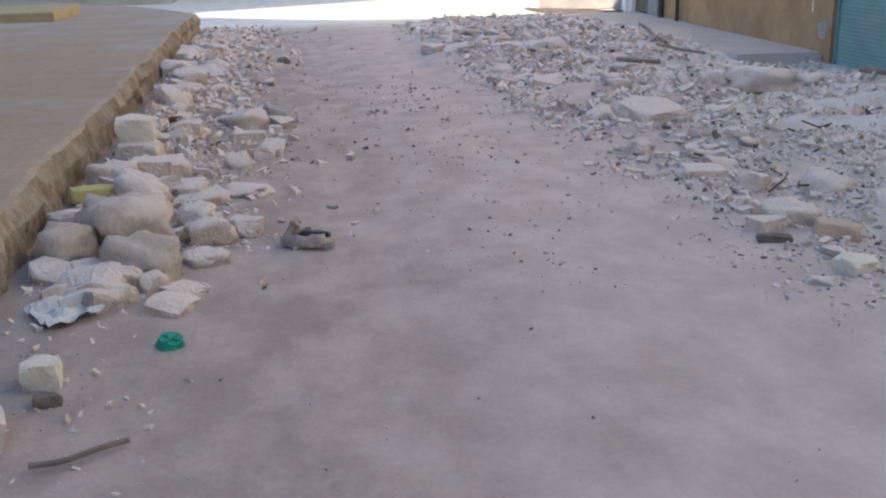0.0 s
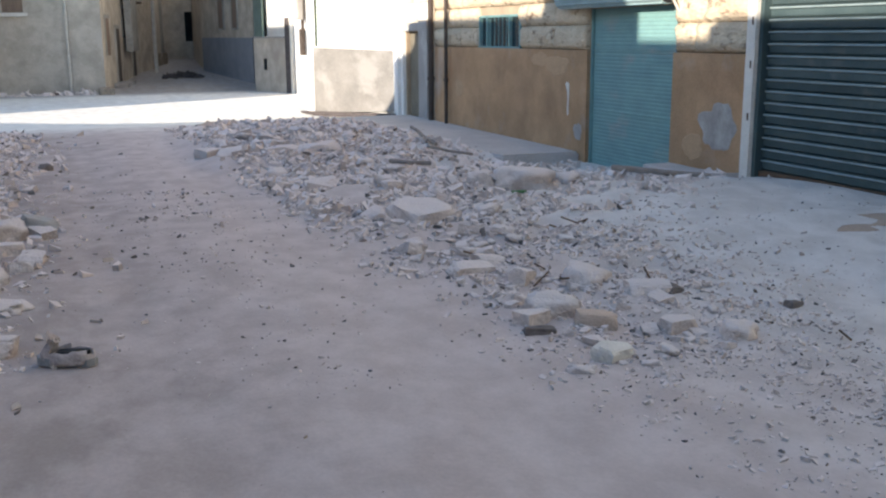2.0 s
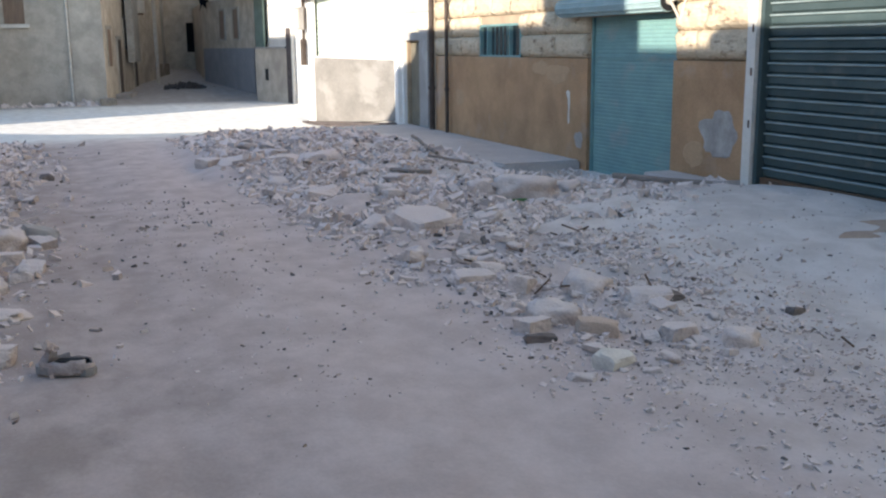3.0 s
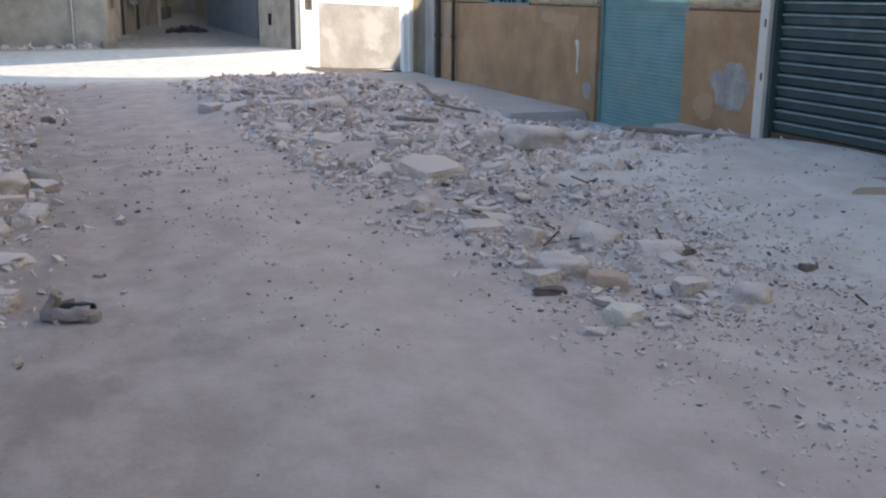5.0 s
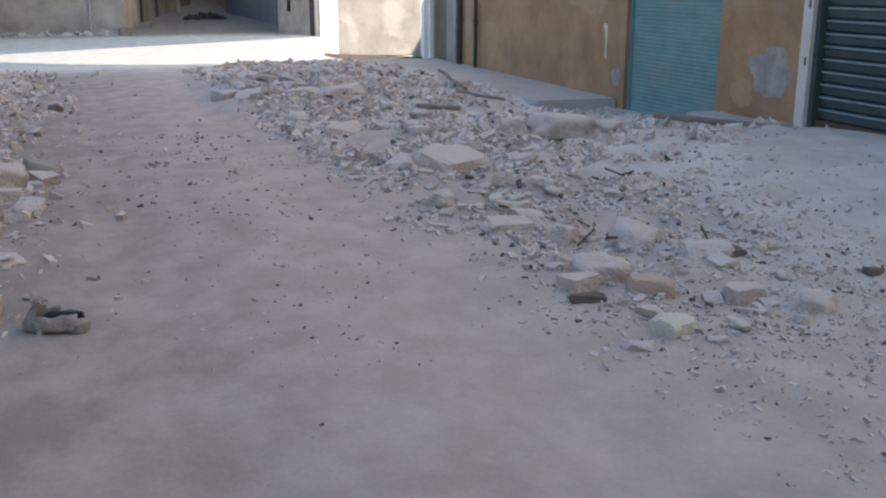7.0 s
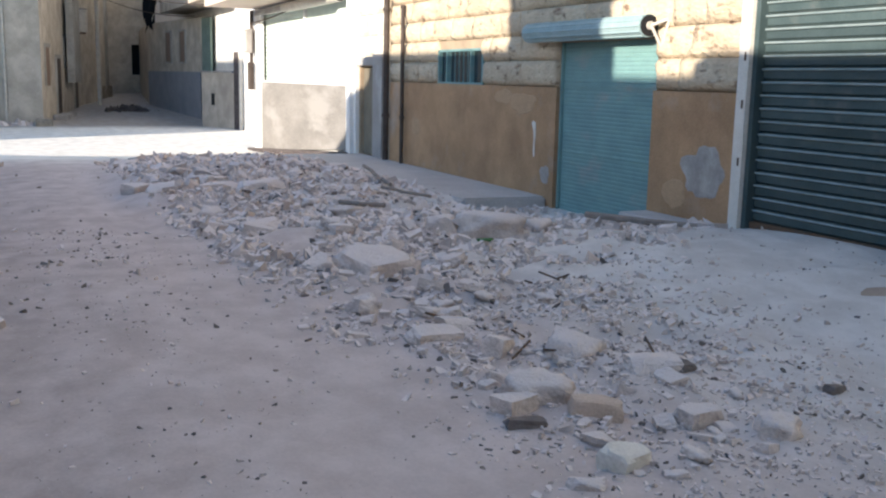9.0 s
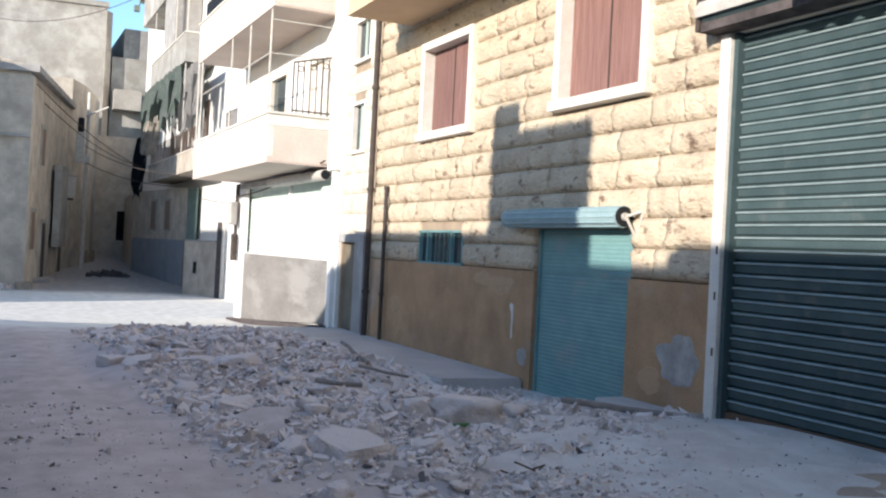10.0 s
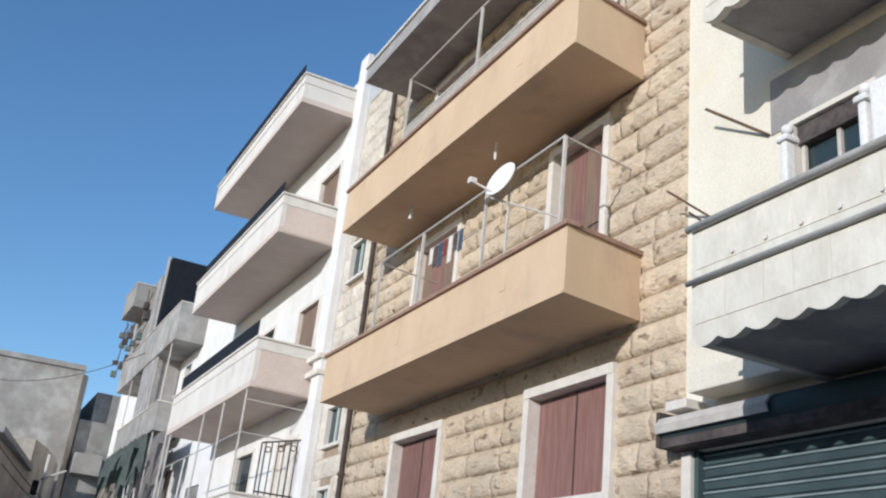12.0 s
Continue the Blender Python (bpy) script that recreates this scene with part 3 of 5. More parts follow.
for y0, y1, z0, z1 in STAIR:
    win = part("stair_window", boxes((6.93, 7.08, y0 - 0.07, y1 + 0.07, z1, z1 + 0.07), bevel=0.006), FRAME, house)
    part("sill", boxes((6.91, 7.08, y0 - 0.09, y1 + 0.09, z0 - 0.07, z0), bevel=0.006), FRAME, win)
    for a in (y0 - 0.07, y1):
        part("jamb", boxes((6.93, 7.08, a, a + 0.07, z0, z1), bevel=0.006), FRAME, win)
    part("pane", boxes((7.04, 7.05, y0, y1, z0, z1)), GLASS, win)
    part("mullion", boxes((7.0, 7.04, (y0 + y1) / 2 - 0.02, (y0 + y1) / 2 + 0.02, z0, z1)), GREEN_PANE, win)


def ochre_balcony(z0, z1, y0, y1, mat, top, label):
    """A long parapet balcony, open above, its floor closed below; its ends run back to the wall."""
    front = 5.76
    # the near end runs back to the wall at a slant
    skew = 0.19
    b = part("balcony", prism([(front, y0), (front, y1), (6.93, y1), (6.93, y0 + skew)], z0, z0 + 0.14), mat, house, label)
    part("parapet", boxes((front, front + 0.11, y0 + 0.02, y1, z0 + 0.14, z1), (front + 0.11, 6.94, y1 - 0.1, y1, z0 + 0.14, z1), bevel=0.006), mat, b)
    part("end_parapet", prism([(front + 0.003, y0), (front + 0.003, y0 + 0.1), (6.935, y0 + skew + 0.1), (6.935, y0 + skew)], z0 + 0.14, z1 - 0.003), mat, b)
    part("coping", boxes((front - 0.045, front + 0.15, y0 - 0.04, y1 + 0.04, z1, z1 + 0.06), (front + 0.15, 6.93, y1 - 0.14, y1 + 0.04, z1, z1 + 0.06), bevel=0.012), top, b, "brown coping")
    part("end_coping", prism([(front + 0.12, y0 - 0.01), (front + 0.12, y0 + 0.17), (6.93, y0 + skew + 0.14), (6.93, y0 + skew - 0.04)], z1 - 0.002, z1 + 0.055), top, b, "brown coping")
    part("drip_edge", boxes((front - 0.02, front, y0 + 0.01, y1 - 0.01, z0 - 0.01, z0 + 0.03)), mat, b)
    for y in (y0 + 1.3, y0 + 4.4):
        part("drain_patch", boxes((front - 0.006, front, y, y + 0.14, z0 + 0.38, z0 + 0.6), bevel=0.004), mat, b)
    return b


B1 = ochre_balcony(5.53, 6.33, 8.98, 16.45, OCHRE, COPING, "ochre-painted parapet balcony")
B2 = ochre_balcony(8.8, 9.63, 9.04, 16.65, OCHRE, COPING, "ochre-painted parapet balcony")
B3 = ochre_balcony(12.07, 12.39, 9.11, 16.65, GREY, FRAME, "bare grey balcony slab under the roof")


def frame_rail(b, z, ys, h):
    """White posts with one thin rail, tied back to the wall."""
    x = 5.81
    for y in ys:
        part("post", boxes((x - 0.019, x + 0.019, y - 0.019, y + 0.019, z, z + h)), STEEL, b)
    part("top_rail", rods(((x, ys[0], z + h), (x, ys[-1], z + h)), r=0.016), STEEL, b)
    for y in (ys[0], ys[-1]):
        part("tie_rail", rods(((x, y, z + h - 0.01), (6.93, y + 0.19, z + h - 0.01)), r=0.013), STEEL, b)


frame_rail(B1, 6.38, (9.22, 11.08, 13.0, 14.59), 1.21)
part("side_rail", rods(((5.81, 11.08, 7.48), (5.81, 9.22, 6.52)), r=0.012), STEEL, B1)
frame_rail(B2, 9.69, (9.21, 11.82, 14.38), 1.32)
lattice = bmesh.new()
for i in range(90):
    y = 9.26 + i * 0.0568
    box(lattice, 5.80, 5.82, y, y + 0.02, 9.69, 9.98)
box(lattice, 5.795, 5.825, 9.21, 14.38, 9.97, 10.0)
part("railing", lattice, STEEL, B2, "white picket railing")
part("bulb", rods(((6.27, 14.73, 8.8), (6.27, 14.73, 8.57)), r=0.03, sides=10), WHITE, B2, "white ceiling lamp")
part("bulb", rods(((6.27, 11.83, 8.8), (6.27, 11.83, 8.51)), r=0.02, sides=10), WHITE, B2, "white ceiling lamp")


def drain_pipe(y, z1, r, x=6.86, z0=0.0):
    bm = rods(((x, y, z0), (x, y, z1)), r=r, sides=10)
    z = 0.8
    while z < z1:
        rod(bm, (x, y, z), (x, y, z + 0.06), r * 1.35, 10)
        z += 1.9
    tagged(part("drain_pipe", bm, PIPE), "dark iron drain pipe against the stone wall", "pipe", "drain pipes")


drain_pipe(17.85, 13.0, 0.055)
drain_pipe(17.05, 2.75, 0.035)


def apron():
    bm = prism([(6.94, 12.0), (6.94, 19.4), (5.2, 19.4), (5.05, 15.2), (5.75, 12.05)], -0.4, 0.015)
    bmesh.ops.bevel(bm, geom=list(bm.edges), offset=0.03, segments=2, affect="EDGES")
    tagged(part("pavement_apron", bm, APRON), "grey cement apron along the foot of the stone wall", "pavement", kind="structure")
    tagged(part("threshold", boxes((6.55, 6.94, 8.5, 9.75, -0.4, 0.13), bevel=0.03), APRON), "broken cement threshold before the blue shutter", "step", kind="structure")


apron()

dish = thing("satellite_dish", "white satellite dish on the balcony rail", "satellite dish")
bm = bmesh.new()
bmesh.ops.create_uvsphere(bm, u_segments=28, v_segments=20, radius=0.75)
bmesh.ops.delete(bm, geom=[v for v in bm.verts if v.co.z > -0.57], context="VERTS")
bmesh.ops.transform(bm, verts=bm.verts, matrix=Matrix.Translation((0, 0, 0.69)))
bmesh.ops.solidify(bm, geom=list(bm.faces), thickness=0.015)
bmesh.ops.scale(bm, verts=bm.verts, vec=(0.6, 0.6, 0.6))
reflector = part("reflector", bm, WHITE, dish, smooth=True)
reflector.matrix_basis = look((5.73, 10.52, 7.47), (8.63, 10.99, 6.53))
part("arm", rods(((5.76, 10.52, 7.24), (5.46, 10.84, 7.50)), ((5.85, 10.54, 6.35), (5.85, 10.54, 7.45)), r=0.016), STEEL, dish)
part("receiver", boxes((5.40, 5.50, 10.80, 10.89, 7.47, 7.55), bevel=0.01), FRAME, dish)

wash = thing("laundry_line", "small row of dark and red washing on a rack", "laundry")
part("rack", rods(((5.97, 13.12, 7.38), (5.97, 11.95, 7.38)), ((6.17, 13.12, 7.38), (6.17, 11.95, 7.38)), r=0.012), STEEL, wash)
for i in range(7):
    y = 12.0 + i * 0.158
    h = rng.uniform(0.25, 0.5)
    part("garment", boxes((5.96, 5.97, y, y + 0.125, 7.38 - h, 7.39), bevel=0.005), (BLUECLOTH, DARK, FRAME, RED)[i % 4], wash)


# ---- the cream house with the big shutter ----
cream = thing("cream_house", "cream-rendered house over a wide green roller shutter", "house")
GARAGE = (3.4, 8.24, -0.4, 3.92)
UP_WINDOW = (5.85, 6.78, 5.95, 7.02)
part("wall", wall_with(6.97, 7.3, -3.0, 8.395, -0.4, 13.2, [GARAGE, tuple(v + d for v, d in zip(UP_WINDOW, (-0.03, 0.03, -0.03, 0.03)))]), CREAM, cream)
part("side_wall", boxes((7.3, 16, -3.0, -2.7, -0.4, 13.2), (7.3, 16, 8.05, 8.39, 4.2, 13.2), (15.7, 16, -2.7, 8.0, -0.4, 13.2)), CREAM, cream)
part("roof", boxes((7.3, 15.7, -2.7, 8.0, 12.7, 12.95)), GREY, cream)
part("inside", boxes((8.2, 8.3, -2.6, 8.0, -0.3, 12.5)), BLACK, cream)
part("pier", boxes((6.90, 7.2, 8.24, 8.38, -0.3, 3.92), bevel=0.012), FRAME, cream, "white-painted pier beside the shutter")
for z in (0.75, 1.3, 1.75):
    part("hinge", boxes((6.89, 6.90, 8.27, 8.29, z, z + 0.08), bevel=0.003), RUST, cream)


def big_shutter():
    t = thing("garage_shutter", "closed dark green ribbed steel garage shutter", "shutter")
    y0, y1, _, z1 = GARAGE
    prof = [(7.068, 0.0), (7.06, 0.012), (7.045, 0.02), (7.04, 0.086), (7.03, 0.094), (7.024, 0.104), (7.03, 0.114), (7.055, 0.12), (7.07, 0.12), (7.07, 0.0)]
    slat_mesh, bead_mesh = None, None
    for i in range(31):
        if slat_mesh is None:
            first = part("slat", extrude_y([(x, z) for x, z in prof], y0 + 0.05, y1 - 0.06), TEAL, t)
            slat_mesh = first.data
            first.location.z = 0.22
            bead = part("edge_bead", rods(((7.03, y0 + 0.05, 0.104), (7.03, y1 - 0.06, 0.104)), r=0.011, sides=8), BEAD, first, "worn paler edge that paints the slat's highlight")
            bead_mesh = bead.data
        else:
            ob = new("slat", slat_mesh)
            ob.parent = t
            ob.location.z = 0.22 + i * 0.1225
            edge = new("edge_bead", bead_mesh)
            edge.parent = ob
    part("bottom_rail", boxes((7.0, 7.08, y0 + 0.05, y1 - 0.06, 0.15, 0.22), bevel=0.01), RUST, t)
    for y in (y0, y1 - 0.06):
        part("guide_rail", boxes((6.95, 7.09, y, y + 0.06, -0.3, z1), bevel=0.008), TEAL, t)
    hood = part("hood", boxes((6.70, 7.1, y0 - 0.2, y1 + 0.24, 3.93, 4.02), (6.98, 7.1, y0 - 0.2, y1 + 0.24, 4.02, 4.28)), DARK, t, "dark shutter housing")
    part("end_plate", boxes((6.66, 6.97, y1 + 0.2, y1 + 0.25, 3.93, 4.3), bevel=0.01), PIPE, hood)
    part("roll", rods(((6.78, y0, 4.12), (6.78, y1 + 0.18, 4.12)), r=0.13, sides=20), TEAL, t, "rolled steel cover")
    part("roll_cover", extrude_y([(6.62, 4.06), (6.60, 4.14), (6.66, 4.22), (6.80, 4.26), (6.80, 4.24), (6.67, 4.2), (6.62, 4.13), (6.64, 4.06)], 6.9, y1 + 0.2), STEEL, t, "pale sheet-metal cover")


big_shutter()
part("lintel", boxes((6.62, 6.96, 6.6, 7.95, 4.40, 4.64), bevel=0.02), CREAM, cream, "cream lintel ledge")
part("lintel_block", boxes((6.70, 6.96, 8.08, 8.4, 4.30, 4.40), bevel=0.015), FRAME, cream)


def scalloped(z0, y1, y0, front, lip):
    """A parapet front whose lower border hangs in shallow scallops."""
    prof = []
    n = 300
    for i in range(n + 1):
        y = y1 + (y0 - y1) * i / n
        u = ((y1 - y) / 0.31) % 1.0
        prof.append((y, z0 + lip * (1 - abs(math.sin(math.pi * u))) * 0.55))
    return prof


def cream_balcony(z0, z1, y1, front):
    y0 = -1.5
    prof = scalloped(z0, y1, y0, front, 0.10)
    bm = bmesh.new()
    rows = []
    for y, z in prof:
        rows.append([bm.verts.new(p) for p in ((front, y, z), (front, y, z1), (front + 0.1, y, z1), (front + 0.1, y, z + 0.02))])
    for a, b in zip(rows, rows[1:]):
        for i in range(4):
            bm.faces.new((a[i], a[(i + 1) % 4], b[(i + 1) % 4], b[i]))
    bm.faces.new(rows[0])
    bm.faces.new(rows[-1])
    b = part("balcony", bm, FACING, cream, "white balcony with a scalloped lower border")
    side = bmesh.new()
    m = 24
    lowline = [(front + 0.1 + (6.96 - front - 0.1) * i / m, z0 + 0.05) for i in range(m + 1)]
    lo = [[side.verts.new((x, y, z)) for x, z in lowline] for y in (y1 - 0.1, y1)]
    hi = [[side.verts.new((x, y, z1)) for x, z in lowline] for y in (y1 - 0.1, y1)]
    for i in range(m):
        side.faces.new((lo[0][i], lo[0][i + 1], lo[1][i + 1], lo[1][i]))
        side.faces.new((hi[0][i], hi[0][i + 1], hi[1][i + 1], hi[1][i]))
        side.faces.new((lo[0][i], lo[0][i + 1], hi[0][i + 1], hi[0][i]))
        side.faces.new((lo[1][i], lo[1][i + 1], hi[1][i + 1], hi[1][i]))
    for i in (0, m):
        side.faces.new((lo[0][i], lo[1][i], hi[1][i], hi[0][i]))
    part("end_panel", side, FACING, b)
    part("floor_slab", boxes((front + 0.1, 6.96, y0, y1 - 0.1, z0 + 0.07, z0 + 0.22)), GREY, b, "grey slab underside")
    for z, r in ((z1, 0.034), (z0 + 0.57, 0.025)):
        part("moulding", rods(((front - 0.03, y0, z), (front - 0.03, y1 + 0.03, z)), r=r, sides=16), MOULDING, b, "pale grey rounded moulding", smooth=True)
    y = y1 - 0.5
    while y > 1.5:
        part("stud", rods(((front - 0.025, y, z0 + 0.72), (front + 0.01, y, z0 + 0.72)), r=0.022, sides=8), FRAME, b)
        y -= 0.36
    r = random.Random(3)
    y = y1 - 0.05
    while y > 2:
        w = r.uniform(0.3, 0.5)
        for za, zb in ((z0 + 0.2, z0 + 0.56), (z0 + 0.68, z1 - 0.06)):
            part("facing_stone", boxes((front - r.uniform(0.005, 0.009), front + 0.002, y - w + 0.003, y - 0.003, za, zb), bevel=0.004), FACING, b)
        y -= w
    return b


CB1 = cream_balcony(4.277, 5.34, 6.536, 5.45)
CB2 = cream_balcony(7.80, 8.9, 6.87, 5.85)
for y in (5.5, 4.748):
    part("baluster_post", boxes((5.46, 5.57, y - 0.035, y + 0.035, 5.377, 5.762), (5.44, 5.59, y - 0.06, y + 0.06, 5.762, 5.817), bevel=0.02), WHITE, CB1, "white cast balustrade post")
    bm = bmesh.new()
    bmesh.ops.create_uvsphere(bm, u_segments=12, v_segments=8, radius=0.05, matrix=Matrix.Translation((5.515, y, 5.881)))
    part("finial", bm, WHITE, CB1, smooth=True)
part("balustrade", boxes((5.46, 5.56, 2.0, 4.675, 5.377, 5.881), bevel=0.02), WHITE, CB1)
win = part("window", boxes((6.93, 7.1, 5.79, 5.85, 5.95, 7.02), (6.93, 7.1, 6.78, 6.84, 5.95, 7.02), (6.93, 7.1, 5.79, 6.84, 7.02, 7.08), bevel=0.006), FRAME, cream, "aluminium window with blue-tinted panes")
part("pane", boxes((7.06, 7.066, 5.85, 6.3, 5.95, 6.8)), GLASS, win)
part("pane", boxes((7.08, 7.086, 6.3, 6.78, 5.95, 6.8)), GLASS, win)
part("blind_box", boxes((6.98, 7.1, 5.85, 6.78, 6.8, 7.02), bevel=0.01), DARK, win)
for y in (5.87, 6.28, 6.72):
    part("mullion", boxes((7.02, 7.06, y, y + 0.045, 5.95, 6.8)), STEEL, win)
# grey sheet paints the shadow under the upper balcony onto the wall
part("recess_wall", boxes((6.955, 6.969, 3.0, 7.1, 7.05, 7.7)), GREY, cream)
tagged(part("iron_bracket", rods(((6.95, 7.12, 7.06), (6.72, 7.82, 7.62)), r=0.017), RUST), "thin rusty iron rod sticking out of the wall", "bracket", "wall brackets")
tagged(part("iron_bracket", rods(((6.96, 8.02, 6.45), (6.60, 8.31, 6.76)), ((6.96, 8.12, 6.42), (6.78, 8.16, 6.5)), r=0.014), RUST), "forked rusty iron rod sticking out of the wall", "bracket", "wall brackets")

# ---- the white house ----
white = thing("white_house", "white-rendered house with stacked pale balconies over a shop", "house")
SHOP = (20.35, 28.0, 1.36, 3.1)
WDOORS = [(20.9, 22.2, z, z + 2.15) for z in (3.55, 6.75, 10.2)]
WWINS = [(24.2, 25.6, z, z + 1.4) for z in (4.4, 7.6, 11.0)]
part("wall", wall_with(6.93, 7.25, 19.76, 28.6, -0.9, 14.6, [SHOP, *[(a - 0.03, b + 0.03, c, d + 0.03) for a, b, c, d in WDOORS + WWINS]]), WHITE, white)
part("side_wall", boxes((7.25, 15, 19.76, 20.0, -0.9, 14.6), (7.25, 15, 28.3, 28.6, -0.9, 14.6)), WHITE, white)
part("inside", boxes((7.9, 8.0, 20.0, 28.3, -0.5, 14)), BLACK, white)
part("roof", boxes((7.25, 15, 20.0, 28.3, 14.1, 14.3)), GREY, white)
part("pilaster", boxes((6.78, 6.93, 19.78, 20.25, 3.2, 14.9), bevel=0.01), WHITE, white, "white corner pilaster")
for z in (6.9, 7.25):
    part("cornice", boxes((6.70, 6.93, 19.74, 20.75, z, z + 0.12), bevel=0.02), FRAME, white)
def sloped(x0, x1, y0, y1, za, zb, top_a, top_b):
    """A panel whose foot follows the falling street."""
    bm = bmesh.new()
    v = [bm.verts.new(p) for p in ((x0, y0, za), (x1, y0, za), (x1, y1, zb), (x0, y1, zb), (x0, y0, top_a), (x1, y0, top_a), (x1, y1, top_b), (x0, y1, top_b))]
    for q in ((0, 1, 2, 3), (4, 5, 6, 7), (0, 1, 5, 4), (1, 2, 6, 5), (2, 3, 7, 6), (3, 0, 4, 7)):
        bm.faces.new([v[i] for i in q])
    return bm


part("plinth_panel", sloped(6.86, 6.92, 20.12, 27.4, 0.03, -0.5, 1.33, 1.33), CEMENT, white, "smooth grey cement panel under the shop window")
part("plinth_frame", boxes((6.84, 6.93, 19.86, 20.11, -0.4, 3.2)), WHITE, white)
part("plinth_frame", boxes((6.84, 6.93, 27.41, 28.0, -0.8, 3.2)), WHITE, white)
# the step is near black to paint the shadow gap along it
part("base_step", sloped(6.72, 6.92, 20.0, 28.6, -0.3, -0.8, -0.01, -0.53), DARK, white, "base step coloured dark for its shadow gap")


def shop_front():
    t = thing("shop_shutter", "pale green shop shutter under a rolled drum", "shutter")
    part("curtain", corrugated(23.6, 27.9, 1.36, 3.1, 0.11, 0.02, 7.02), GREEN_PANE, t)
    part("panel", boxes((7.0, 7.03, 20.4, 23.5, 1.36, 3.1), bevel=0.006), GREEN_PANE, t, "plain pale green panel")
    part("guide_rail", boxes((6.93, 7.05, 23.5, 23.6, 1.36, 3.1), bevel=0.008), WHITE, t)
    part("drum", rods(((6.76, 20.3, 3.12), (6.76, 24.6, 3.12)), r=0.115, sides=20), STEEL, t)
    part("header", boxes((6.80, 6.93, 20.3, 28.0, 3.1, 3.22), bevel=0.01), GREY, t, "grey cement header")
    # the shop drum's end hole, its shade painted as a black disc
    part("drum_hollow", rods(((6.76, 20.28, 3.12), (6.76, 20.3, 3.12)), r=0.1, sides=18), BLACK, t)


shop_front()


def pale_balcony(z0, z1, y0, y1, front, parent, wall_x, tone, band=True, under=None):
    b = part("balcony", boxes((front, wall_x, y0, y1, z0, z0 + 0.13)), under or tone, parent, "pale rendered parapet balcony")
    part("parapet", boxes((front, front + 0.1, y0, y1, z0 + 0.13, z1), (front + 0.1, wall_x, y0, y0 + 0.1, z0 + 0.13, z1), (front + 0.1, wall_x, y1 - 0.1, y1, z0 + 0.13, z1), bevel=0.006), tone, b)
    part("coping", boxes((front - 0.04, front + 0.13, y0 - 0.04, y1 + 0.03, z1, z1 + 0.05), (front + 0.13, wall_x, y0 - 0.04, y0 + 0.13, z1, z1 + 0.05), bevel=0.01), FRAME, b)
    if band:
        part("band", boxes((front - 0.015, wall_x, y0 - 0.015, y0, z1 - 0.24, z1 - 0.2), (front - 0.015, front, y0, y1, z1 - 0.24, z1 - 0.2)), FRAME, b)
    return b


# pink-beige paints the shaded parapet ends; the slabs underneath take it too
PINK = material("pink_beige_shade", (0.66, 0.55, 0.48), (0.60, 0.50, 0.43), 1.5, 40, 0.85, 0.25)
WB = [pale_balcony(z0, z1, 20.5, 28.4, 5.55, white, 6.93, OFF_WHITE, True, PINK) for z0, z1 in ((3.3, 4.3), (6.52, 7.58), (10.08, 11.0), (13.45, 14.2))]
for b, (z0, z1) in zip(WB, ((3.3, 4.3), (6.52, 7.58), (10.08, 11.0))):
    part("end_face", boxes((5.66, 6.92, 20.484, 20.499, z0 + 0.03, z1 - 0.26)), PINK, b, "parapet end coloured pink-beige for its shade")
for y in (20.8, 22.6, 24.4, 28.0):
    part("post", rods(((5.6, y, 4.35), (5.6, y, 6.52)), r=0.022), STEEL, WB[0])
part("top_rail", rods(((5.6, 20.8, 5.6), (5.6, 28.0, 5.6)), ((5.6, 20.8, 5.6), (6.9, 20.8, 5.6)), ((5.6, 20.8, 6.3), (6.9, 20.8, 6.3)), r=0.015), STEEL, WB[0])
grille = part("grille", rods(((6.05, 20.56, 5.42), (6.88, 20.56, 5.62)), ((6.05, 20.56, 4.42), (6.88, 20.56, 4.42)), ((6.05, 20.56, 4.3), (6.05, 20.56, 5.42)), r=0.018), PIPE, WB[0], "black wrought-iron grille")
for i in range(6):
    x = 6.14 + i * 0.135
    part("grille_bar", rods(((x, 20.56, 4.36), (x, 20.56, 5.44 + i * 0.032)), r=0.013, sides=6), PIPE, grille)
for i in range(3):
    x = 6.2 + i * 0.27
    part("scroll", rods(*[((x + 0.06 * math.cos(k), 20.56, 5.3 + i * 0.06 + 0.06 * math.sin(k)), (x + 0.06 * math.cos(k + 0.8), 20.56, 5.3 + i * 0.06 + 0.06 * math.sin(k + 0.8))) for k in (0, 0.8, 1.6, 2.4, 3.2, 4.0, 4.8, 5.6)], r=0.011, sides=6), PIPE, grille)
for i in range(9):
    part("low_grille_bar", rods(((5.6, 23.6 + i * 0.14, 4.35), (5.6, 23.6 + i * 0.14, 4.75)), r=0.012, sides=6), PIPE, WB[0])
part("low_grille_rail", rods(((5.6, 23.6, 4.75), (5.6, 24.72, 4.75)), r=0.014, sides=6), PIPE, WB[0])
part("canvas", boxes((5.62, 5.64, 20.9, 28.0, 7.64, 8.1)), TARP, WB[1], "dark canvas along the parapet")
part("canvas", boxes((5.62, 5.64, 20.9, 28.0, 11.06, 11.5)), TARP, WB[2], "dark canvas along the parapet")
part("canvas", boxes((5.60, 5.62, 20.9, 28.0, 14.26, 14.7)), TARP, WB[3], "dark canvas along the parapet")
